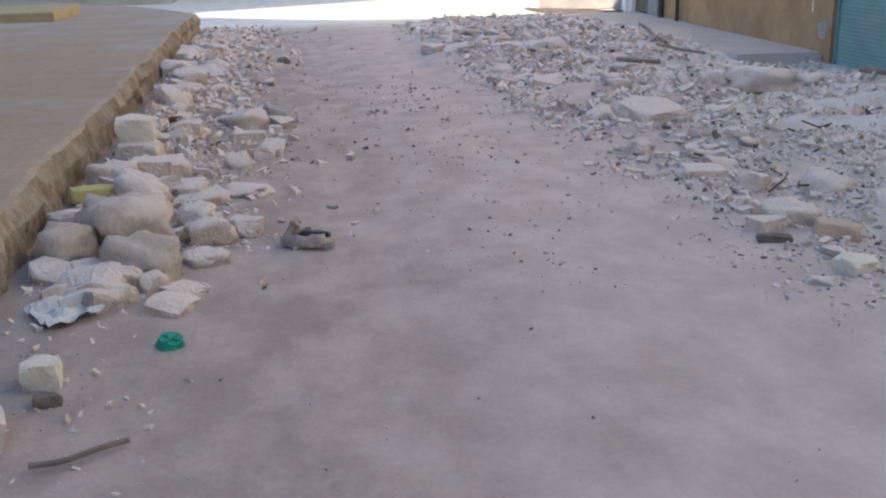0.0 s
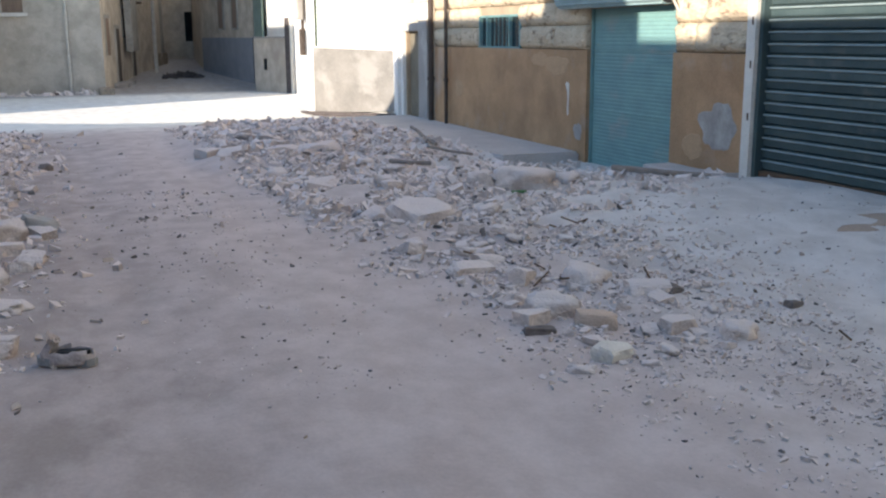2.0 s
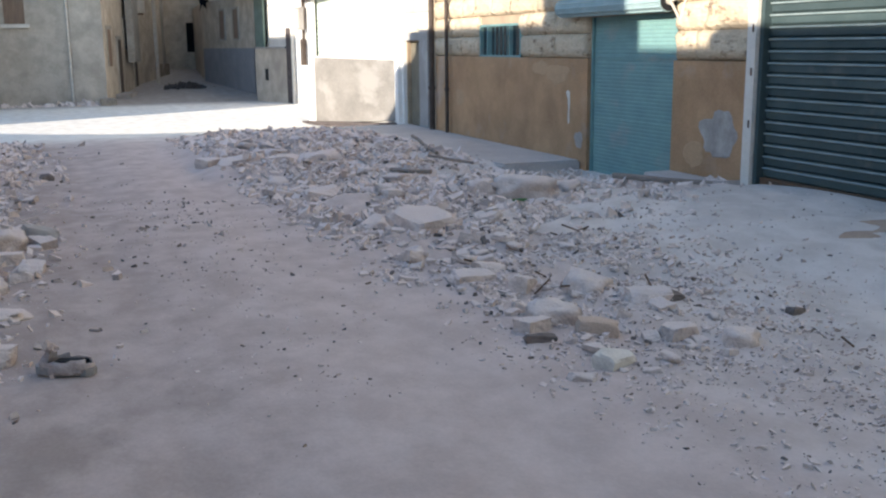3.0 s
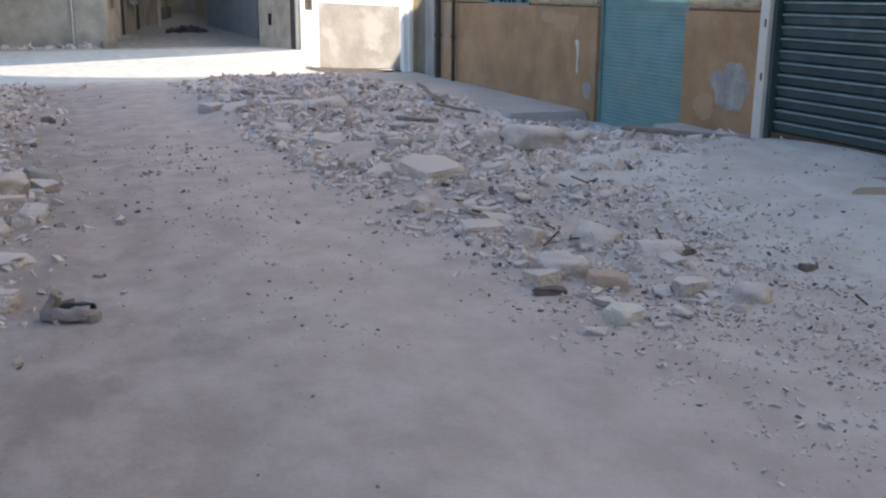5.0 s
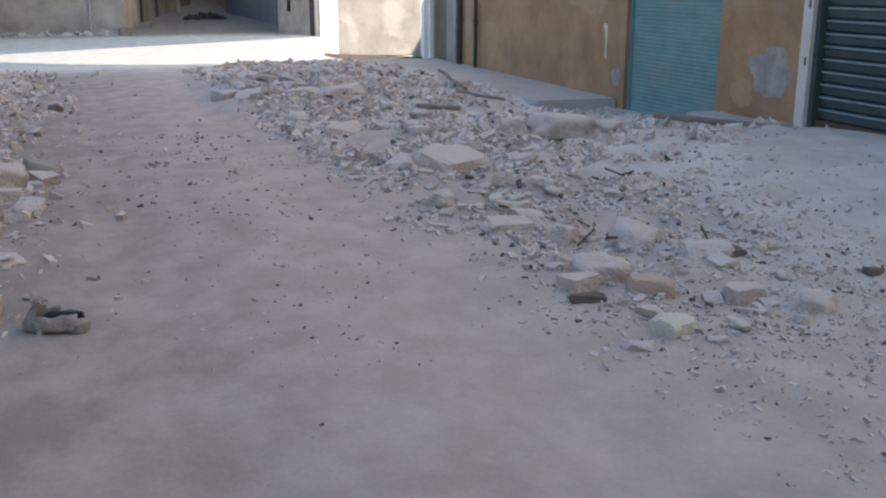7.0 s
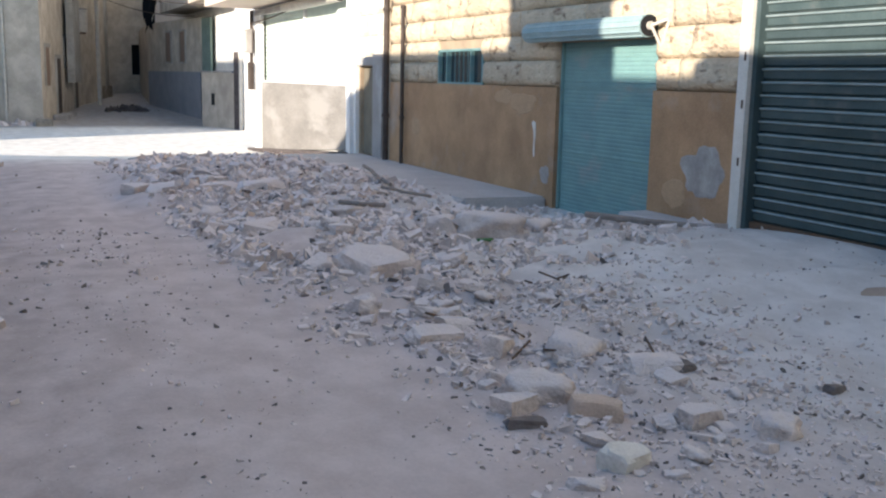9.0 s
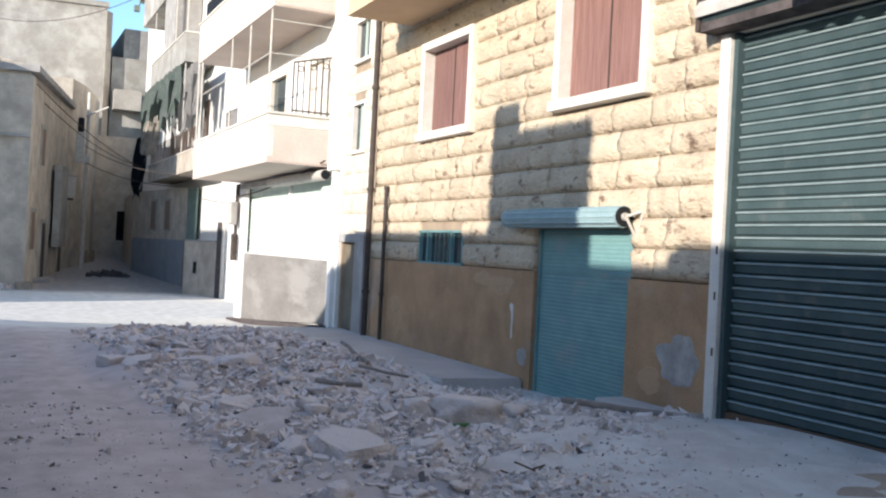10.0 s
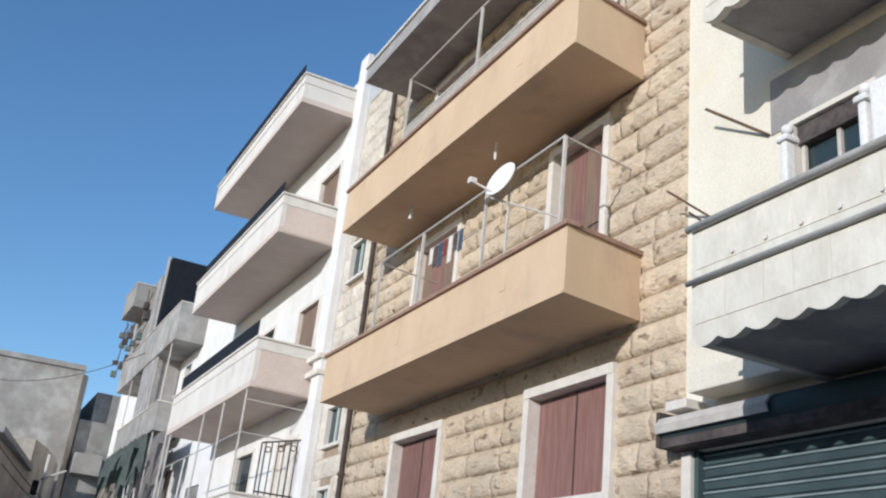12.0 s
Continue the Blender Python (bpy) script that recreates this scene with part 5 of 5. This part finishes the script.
rock(4.46, 9.0, 0.60, 0.34, 0.27, -22, BOULDERS[2], -0.03, (0, 5), "large rounded grey-white stone block")
rock(4.05, 9.15, 0.30, 0.26, 0.26, 10, ROCKS[4], -0.03)
rock(5.0, 9.05, 0.34, 0.24, 0.2, 30, BOULDERS[3], -0.03)
rock(2.68, 4.56, 0.27, 0.15, 0.13, -24, BLOCKS[3], -0.02, (0, 6), "broken reddish-yellow brick on the rubble", YELLOW, "broken_brick")
rock(2.55, 4.86, 0.34, 0.24, 0.17, -15, BOULDERS[5], -0.03, (6, 0))
rock(2.36, 4.75, 0.22, 0.15, 0.12, 22, ROCKS[5], -0.02)
rock(2.46, 4.02, 0.24, 0.16, 0.12, 24, BLOCKS[0], -0.01, (8, 5), "white broken block on the edge of the rubble", FRAME, "broken_block")
rock(3.12, 5.42, 0.34, 0.32, 0.19, 20, BOULDERS[4], -0.03, (10, 4), "tilted rounded lump of pale stone")
rock(2.74, 5.62, 0.22, 0.15, 0.13, 40, BLOCKS[2], -0.03, (5, 12), "squared piece of pale stone", None, "broken_block")
rock(2.5, 5.95, 0.36, 0.22, 0.10, 8, ROCKS[3], -0.02, (4, 3), "flat pinkish slab of broken stone")
rock(3.3, 4.95, 0.3, 0.2, 0.12, -10, ROCKS[7], -0.03)
rock(3.06, 4.3, 0.22, 0.16, 0.12, 5, BLOCKS[1], -0.02)
rock(3.3, 4.05, 0.24, 0.19, 0.14, 35, BOULDERS[5], -0.03)
# dark splinter added in place of a small triangular shadow
rock(3.95, 4.35, 0.16, 0.07, 0.05, 20, ROCKS[2], -0.01, (0, 8), "dark flat splinter put in for a small shadow on the pale dust", SLATE)
rock(3.45, 4.9, 0.16, 0.12, 0.05, 20, ROCKS[6], 0.0, (12, 8), "dark flat splinter of slate on the rubble", SLATE)
rock(2.3, 4.55, 0.2, 0.1, 0.05, -12, ROCKS[1], 0.0, (0, 6), "dark flat splinter of slate at the rubble's edge", SLATE)
# along the pavement edge
rock(-1.36, 7.3, 0.27, 0.24, 0.20, 3, BLOCKS[0], 0.13, (2, 2), "squared white block resting on another stone", FRAME, "broken_block")
rock(-1.33, 7.2, 0.30, 0.26, 0.17, -6, BLOCKS[2], -0.02)
rock(-1.2, 6.55, 0.30, 0.2, 0.14, 14, ROCKS[3], 0.02, (0, 4))
rock(-1.05, 6.75, 0.17, 0.26, 0.13, 24, BLOCKS[1], 0, (6, 0))
rock(-1.42, 6.4, 0.32, 0.22, 0.17, -12, BOULDERS[1], 0.0)
rock(-1.47, 6.02, 0.3, 0.14, 0.10, 20, BLOCKS[3], 0.0, (0, 4), "yellowish broken brick by the pavement edge", material("lime_yellow_brick", (0.55, 0.50, 0.22), (0.48, 0.43, 0.2), 6, 70, 0.9, 0.5), "broken_brick")
rock(-1.14, 5.08, 0.40, 0.36, 0.28, 25, BOULDERS[0], 0.02, (6, 8), "large rounded grey-brown boulder against the pavement edge", LUMP)
rock(-1.04, 4.62, 0.36, 0.28, 0.22, -12, BOULDERS[1], 0.0, (0, 6), "large dusty grey-brown boulder against the pavement edge", LUMP)
rock(-1.42, 4.85, 0.28, 0.24, 0.19, 40, BOULDERS[4], 0.0, (0, 0), "dusty grey-brown boulder against the pavement edge", LUMP)
rock(-1.12, 5.6, 0.26, 0.22, 0.16, 60, BOULDERS[3], 0.0)
rock(-1.10, 4.40, 0.21, 0.1, 0.15, 15, ROCKS[6], 0.0, (24, 0), "pale splinter leaning against a boulder")
rock(-0.95, 4.38, 0.13, 0.1, 0.12, 35, ROCKS[8], 0.0)
rock(-0.74, 5.22, 0.26, 0.17, 0.16, 15, BOULDERS[4], -0.01)
rock(-0.56, 5.36, 0.22, 0.15, 0.13, -30, ROCKS[4], -0.01)
rock(-0.82, 5.5, 0.2, 0.24, 0.17, 10, BOULDERS[2], -0.01)
rock(-0.74, 4.86, 0.23, 0.18, 0.10, 20, BOULDERS[5], -0.02)
rock(-0.84, 6.1, 0.34, 0.3, 0.12, 30, BOULDERS[0], -0.04)
rock(-0.55, 6.3, 0.3, 0.26, 0.10, -20, BOULDERS[3], -0.03)
rock(-1.08, 8.15, 0.28, 0.18, 0.15, -4, ROCKS[9], 0.0, (0, 3), "pinkish broken block among the stones")
rock(-0.56, 8.05, 0.28, 0.14, 0.13, 6, BLOCKS[1], -0.01)
rock(-0.6, 8.65, 0.36, 0.3, 0.20, 25, BOULDERS[1], -0.02)
rock(-0.3, 9.1, 0.3, 0.24, 0.16, 12, ROCKS[10], -0.02, (0, 10), "dark grey broken lump by the wheel track", GREY)
rock(-1.33, 9.8, 0.34, 0.22, 0.2, 5, ROCKS[7], 0.0)
rock(-1.25, 10.9, 0.34, 0.28, 0.2, 18, BOULDERS[5], 0.0)
rock(-0.2, 13.3, 0.16, 0.13, 0.1, 18, ROCKS[8], 0.0, (0, 0), "small dark stone on the road", SLATE)
rock(-1.27, 3.46, 0.14, 0.12, 0.13, 5, BLOCKS[0], 0, (0, 0), "small squared white block", FRAME, "broken_block")
rock(-1.40, 3.06, 0.13, 0.26, 0.16, 24, ROCKS[9], 0.0, (0, 20))
rock(-1.22, 3.3, 0.1, 0.07, 0.06, 10, ROCKS[2], 0.0, (0, 0), "small dark stone in the dust", SLATE)

r = random.Random(21)
for i in range(105):
    y = 4.2 + 14 * r.random() ** 1.4
    x = -1.5 + abs(r.gauss(0, 0.42)) * (1.0 if y < 12 else 0.7)
    s = (0.07 + 0.24 * r.random() ** 1.8) * (1.0 if x < -0.9 else 0.6)
    rock(x, y, s * r.uniform(0.9, 1.4), s, s * r.uniform(0.5, 0.85), r.uniform(0, 180), r.choice(ROCKS + BOULDERS[:3]), -0.15 * s, (r.uniform(-18, 18), r.uniform(-18, 18)))
for i in range(46):
    x, y = -1.35 + 1.0 * r.random() ** 1.6, 6.2 + 6.5 * r.random()
    s = 0.06 + 0.13 * r.random() ** 2
    rock(x, y, s * r.uniform(1.0, 1.8), s, s * r.uniform(0.4, 0.8), r.uniform(0, 180), r.choice(ROCKS + BOULDERS), -0.1 * s, (r.uniform(-20, 20), r.uniform(-20, 20)))
for i in range(190):
    y = 3.6 + 13.8 * r.random()
    w = 0.75 + 0.11 * max(0, y - 6)
    x = 2.75 + 0.03 * (y - 4) + r.gauss(0, 0.42) * w
    if x < 1.95 or x > 6.3 or (y < 5 and x > 3.8):
        continue
    s = 0.04 + 0.15 * r.random() ** 2 * (1.3 if y > 6 else 0.6)
    rock(x, y, s * r.uniform(1.0, 1.9), s, s * r.uniform(0.3, 0.7), r.uniform(0, 180), r.choice(ROCKS + BOULDERS), -0.12 * s, (r.uniform(-16, 16), r.uniform(-16, 16)))


def chips(name, label, mat, count, place, seed, low, high):
    """Splinters too small to count, joined into one mesh; each is an uneven little block."""
    q = random.Random(seed)
    v, f = [], []
    for _ in range(count):
        x, y = lay(*place(q))
        s = (low + (high - low) * q.random() ** 3.4) * min(1.15, max(0.42, 0.12 * y))
        a, c = q.uniform(0, 6.28), math.cos
        ax, ay, az = s * q.uniform(0.7, 1.5), s * q.uniform(0.5, 1.0), s * q.uniform(0.25, 0.8)
        z = ground_z(x, y) + az * q.uniform(-0.1, 0.25)
        tx, ty = q.gauss(0, 0.35), q.gauss(0, 0.35)
        o = len(v)
        for dx, dy, dz in ((-1, -1, -1), (1, -1, -1), (1, 1, -1), (-1, 1, -1), (-1, -1, 1), (1, -1, 1), (1, 1, 1), (-1, 1, 1)):
            w = q.uniform(0.4, 1.0) if dz > 0 else q.uniform(0.7, 1.0)
            px, py, pz = dx * ax * w, dy * ay * q.uniform(0.45, 1) * w, dz * az * q.uniform(0.45, 1.15)
            v.append((x + (px * c(a) - py * math.sin(a)) * 0.5, y + (px * math.sin(a) + py * c(a)) * 0.5, z + (pz + px * tx + py * ty) * 0.5))
        f += [(o, o + 3, o + 2, o + 1), (o + 4, o + 5, o + 6, o + 7), (o, o + 1, o + 5, o + 4), (o + 1, o + 2, o + 6, o + 5), (o + 2, o + 3, o + 7, o + 6), (o + 3, o, o + 4, o + 7)]
    mesh = bpy.data.meshes.new(name)
    mesh.from_pydata(v, [], f)
    tagged(link(name, mesh, mat), label, "gravel", kind="stuff")


def patchy(q, x, y):
    """Splinters lie in drifts, with dust between them."""
    return noise.noise((x * 1.7, y * 1.2, 4)) + 0.6 * noise.noise((x * 5, y * 4, 5)) > q.uniform(-0.5, 0.4)


def in_heap(q):
    while True:
        x, y = 2.1 + 3.4 * q.random() ** 1.3, 7.5 + 10.5 * q.random()
        if patchy(q, x, y):
            return x, y


def in_band(q):
    while True:
        y = 2.4 + 16 * q.random()
        x = 3.0 + 0.06 * (y - 4) + q.gauss(0, 0.55 + 0.05 * y)
        if 1.85 + 0.5 * q.random() ** 2 < x < (3.9 + 0.5 * q.random() if y < 7 else 5.6) and patchy(q, x, y):
            return x, y


def near_side(q):
    while True:
        y = 2.0 + 5.0 * q.random()
        x = 3.0 + 0.1 * y + q.gauss(0, 0.75)
        if 2.0 < x < 5.2 and patchy(q, x + 3, y):
            return x, y


def by_terrace(q):
    while True:
        y = 2.0 + 17 * q.random() ** 1.15
        x = -1.55 + abs(q.gauss(0, 0.38 if y < 5 else 0.55))
        if y > 4.3 + 0.6 * q.random() or q.random() < 0.13:
            return x, y


def on_road(q):
    while True:
        x, y = q.uniform(-1.5, 6.5), 1.4 + 16 * q.random() ** 1.6
        if patchy(q, x, y):
            return x, y


def road_trail(q):
    while True:
        x, y = 1.0 + q.gauss(0, 0.4), 4 + 7 * q.random()
        if patchy(q, x * 2, y * 1.5):
            return x, y


for x, y, sx, sy, sz, turn in ((2.2, 13.1, 0.5, 0.3, 0.16, 8), (2.75, 12.7, 0.45, 0.3, 0.17, -20), (3.2, 12.4, 0.5, 0.28, 0.15, 12), (4.2, 12.8, 0.7, 0.25, 0.10, -35), (2.6, 10.2, 0.4, 0.3, 0.15, 10), (1.9, 13.4, 0.34, 0.3, 0.18, 30)):
    rock(x, y, sx, sy, sz, turn, ROCKS[(int(x * 10) % 6) * 2], -0.04, (3, -4), "broken slab of dusty concrete in the rubble")
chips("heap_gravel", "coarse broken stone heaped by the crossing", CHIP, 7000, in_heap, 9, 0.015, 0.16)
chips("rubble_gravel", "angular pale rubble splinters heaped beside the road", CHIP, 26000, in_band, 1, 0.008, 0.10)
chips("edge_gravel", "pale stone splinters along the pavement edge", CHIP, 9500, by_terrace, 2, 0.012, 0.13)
chips("road_grit", "scattered grit on the dusty road", CHIP, 450, on_road, 3, 0.008, 0.035)
chips("trail_grit", "line of grit between the wheel tracks", CHIP, 520, road_trail, 5, 0.01, 0.055)
chips("dark_splinters", "dark splinters of slate and wood among the rubble", SLATE, 2300, in_band, 4, 0.012, 0.085)
chips("foot_grit", "grit and crumbs lying on the pale dust", CHIP, 500, lambda q: (3.9 + 2.9 * q.random(), 3.2 + 8 * q.random()), 14, 0.01, 0.06)
chips("threshold_rubble", "lumps of rubble along the foot of the shutter", CHIP, 900, lambda q: (5.7 + 1.1 * q.random(), 8.2 + 3.9 * q.random()), 24, 0.015, 0.16)
chips("near_gravel", "fine pale gravel strewn beyond the rubble", CHIP, 4200, near_side, 31, 0.012, 0.085)
chips("near_splinters", "dark slivers strewn beyond the rubble", SLATE, 620, near_side, 32, 0.012, 0.075)
chips("foot_splinters", "dark crumbs lying on the pale dust", SLATE, 160, lambda q: (3.9 + 2.9 * q.random(), 3.2 + 8 * q.random()), 15, 0.01, 0.045)
chips("edge_splinters", "dark splinters between the stones along the pavement edge", SLATE, 420, by_terrace, 16, 0.015, 0.12)
chips("trail_splinters", "dark crumbs in drifts on the road", SLATE, 300, road_trail, 17, 0.01, 0.05)
chips("brown_grit", "brown crumbs of earth and wood scattered over the road", DRIFT, 520, on_road, 41, 0.008, 0.05)
chips("brown_edge_grit", "brown crumbs of earth among the stones by the pavement", DRIFT, 900, by_terrace, 42, 0.01, 0.07)
chips("dark_grit", "dark crumbs scattered over the road", SLATE, 300, on_road, 6, 0.008, 0.026)


chips("kerb_debris", "pale debris along the foot of the corner house", CHIP, 500, lambda q: (-8 + 10.4 * q.random(), 41.6 - 0.16 * q.random() * 3), 12, 0.08, 0.4)
chips("lane_heap", "dark heap of debris at the side of the lane", DARK, 160, lambda q: (6.6 + q.gauss(0, 0.35), 49.0 + q.gauss(0, 0.5)), 13, 0.1, 0.5)


def stick(a, b, rad, label):
    bm = bmesh.new()
    a, b = (*lay(a[0], a[1]), a[2]), (*lay(b[0], b[1]), b[2])
    pts = [Vector(a).lerp(Vector(b), i / 4) + Vector((0.02 * math.sin(i * 2.1), 0.02 * math.cos(i * 1.7), 0)) for i in range(5)]
    for p, q in zip(pts, pts[1:]):
        rod(bm, p, q, rad, 6)
    tagged(part("stick", bm, DRIFT), label, "stick", "sticks")


stick((-1.18, 2.78, 0.03), (-0.9, 2.9, 0.03), 0.012, "thin weathered stick in the dust")
stick((5.3, 14.6, 0.22), (4.9, 12.6, 0.16), 0.028, "broken timber batten on the rubble")
stick((4.4, 11.6, 0.25), (4.75, 11.0, 0.2), 0.018, "broken timber batten on the rubble")
stick((6.0, 9.7, 0.12), (6.6, 8.4, 0.13), 0.035, "pale timber beam lying before the shutter")
stick((3.6, 10.8, 0.2), (3.95, 10.4, 0.2), 0.025, "broken timber batten on the rubble")

for i in range(9):
    x, y = lay(r.uniform(2.4, 3.9), r.uniform(3.6, 7.0))
    a, n = r.uniform(0, 6.28), r.uniform(0.08, 0.2)
    tagged(part("wire_scrap", rods(((x, y, ground_z(x, y) + 0.02), (x + n * math.cos(a), y + n * math.sin(a), ground_z(x, y) + r.uniform(0.02, 0.09))), r=0.007, sides=6), RUST), "short bent scrap of rusty wire in the rubble", "wire", "wire scraps")
tagged(part("plastic_scrap", boxes((4.28, 4.44, 8.58, 8.63, ground_z(4.36, 8.6) - 0.005, ground_z(4.36, 8.6) + 0.035), bevel=0.015), material("dull_green_plastic", (0.08, 0.20, 0.07), (0.06, 0.16, 0.06), 10, 80, 0.5, 0.1)), "crushed green plastic under the stone", "plastic")

shoe = thing("worn_shoe", "crushed brown-black shoe lying in the dust", "shoe")
z = ground_z(*lay(-0.2, 5.06))
bm = bmesh.new()
bmesh.ops.create_uvsphere(bm, u_segments=32, v_segments=18, radius=1)
for v in bm.verts:
    p = v.co.copy()
    sag = 0.022 * noise.noise(p * 1.9 + Vector((3, 1, 0))) + 0.008 * noise.noise(p * 6)
    v.co = Vector((p.x * 0.145, p.y * (0.062 - 0.012 * abs(p.x)) + sag, max(-0.12, p.z) * (0.105 - 0.05 * max(0, p.x)) + 0.012 + sag * 0.6 - 0.03 * max(0, 0.3 - abs(p.x + 0.1)) * (p.z > 0)))
bmesh.ops.delete(bm, geom=[v for v in bm.verts if v.co.x < 0.06 and v.co.z > 0.05 and abs(v.co.y) < 0.052], context="VERTS")
upper = part("upper", bm, LEATHER, shoe, smooth=True)
thick = upper.modifiers.new("thick", "SOLIDIFY")
thick.thickness = 0.009
sole = bmesh.new()
outline = [(-0.15, 0.02), (-0.15, -0.02), (-0.12, -0.042), (-0.03, -0.036), (0.06, -0.05), (0.13, -0.038), (0.158, 0.0), (0.13, 0.042), (0.05, 0.05), (-0.04, 0.038), (-0.12, 0.044)]
lower = [sole.verts.new((x, y, -0.008 + 0.01 * max(0, x) / 0.15)) for x, y in outline]
raised = [sole.verts.new((x, y, 0.016 + 0.012 * max(0, x) / 0.15)) for x, y in outline]
sole.faces.new(lower)
sole.faces.new(raised)
for i in range(len(outline)):
    j = (i + 1) % len(outline)
    sole.faces.new((lower[i], lower[j], raised[j], raised[i]))
part("sole", sole, GREY, shoe)
flap = bmesh.new()
bmesh.ops.create_grid(flap, x_segments=6, y_segments=5, size=0.5)
for v in flap.verts:
    u, w = v.co.x, v.co.y
    v.co = Vector((0.075 + 0.05 * u - 0.02 * w * w, w * 0.065, 0.095 + 0.02 * u - 0.05 * w * w + 0.012 * noise.noise((u * 5, w * 5, 1))))
bmesh.ops.solidify(flap, geom=list(flap.faces), thickness=0.007)
part("tongue", flap, LEATHER, shoe)
# black block paints the shade in the shoe's open mouth
part("lining", boxes((-0.11, 0.05, -0.036, 0.036, 0.022, 0.042), bevel=0.009), BLACK, shoe)
shoe.matrix_basis = pose(*lay(-0.2, 5.06), z + 0.012, 4, 0, 160) @ Matrix.Diagonal((1, 1.3, 1.6, 1))

cap = thing("bottle_cap", "crumpled green plastic lid on the ground", "lid")
bm = bmesh.new()
bmesh.ops.create_cone(bm, cap_ends=True, segments=20, radius1=0.062, radius2=0.05, depth=0.035)
part("rim", bm, PLASTIC, cap)
part("ridge", rods(((-0.03, -0.03, 0.02), (0.03, 0.02, 0.026)), ((-0.03, 0.02, 0.02), (0.03, -0.03, 0.022)), r=0.006), PLASTIC, cap)
cap.matrix_basis = pose(*lay(-0.82, 3.76), ground_z(*lay(-0.82, 3.76)) + 0.02, 14, 8, 20)

scrap = thing("paper_scrap", "crumpled white paper sheet by the boulders", "paper")
bm = bmesh.new()
bmesh.ops.create_grid(bm, x_segments=9, y_segments=9, size=0.13)
for v in bm.verts:
    v.co.z = 0.05 * noise.noise((v.co.x * 14, v.co.y * 14, 2)) + 0.02
bmesh.ops.solidify(bm, geom=list(bm.faces), thickness=0.003)
part("sheet", bm, PAPER, scrap)
part("fold", boxes((-0.02, 0.1, -0.012, 0.012, 0.02, 0.07), bevel=0.006), PAPER, scrap)
scrap.matrix_basis = pose(*lay(-1.3, 4.1), ground_z(*lay(-1.3, 4.1)) + 0.015, 5, -6, 35)
tagged(part("rag", boxes((-1.16, -1.04, 8.4, 8.5, 0.08, 0.14), bevel=0.02), RED), "scrap of red cloth among the stones", "rag")

bm = bmesh.new()
bmesh.ops.create_grid(bm, x_segments=28, y_segments=28, size=1)
for v in bm.verts:
    d = math.hypot(v.co.x, v.co.y)
    x, y = 6.1 + v.co.x * 0.6, 5.35 + v.co.y * 0.4
    v.co = (x, y, ground_z(x, y) + 0.035 * (1 - d * d) + 0.03 * noise.noise((x * 4, y * 4, 8)) - 0.022)
tagged(part("soil_heap", bm, SOIL, smooth=True), "low smear of brown soil on the pale dust", "soil", kind="stuff")

lay_stones()
pale_courses()
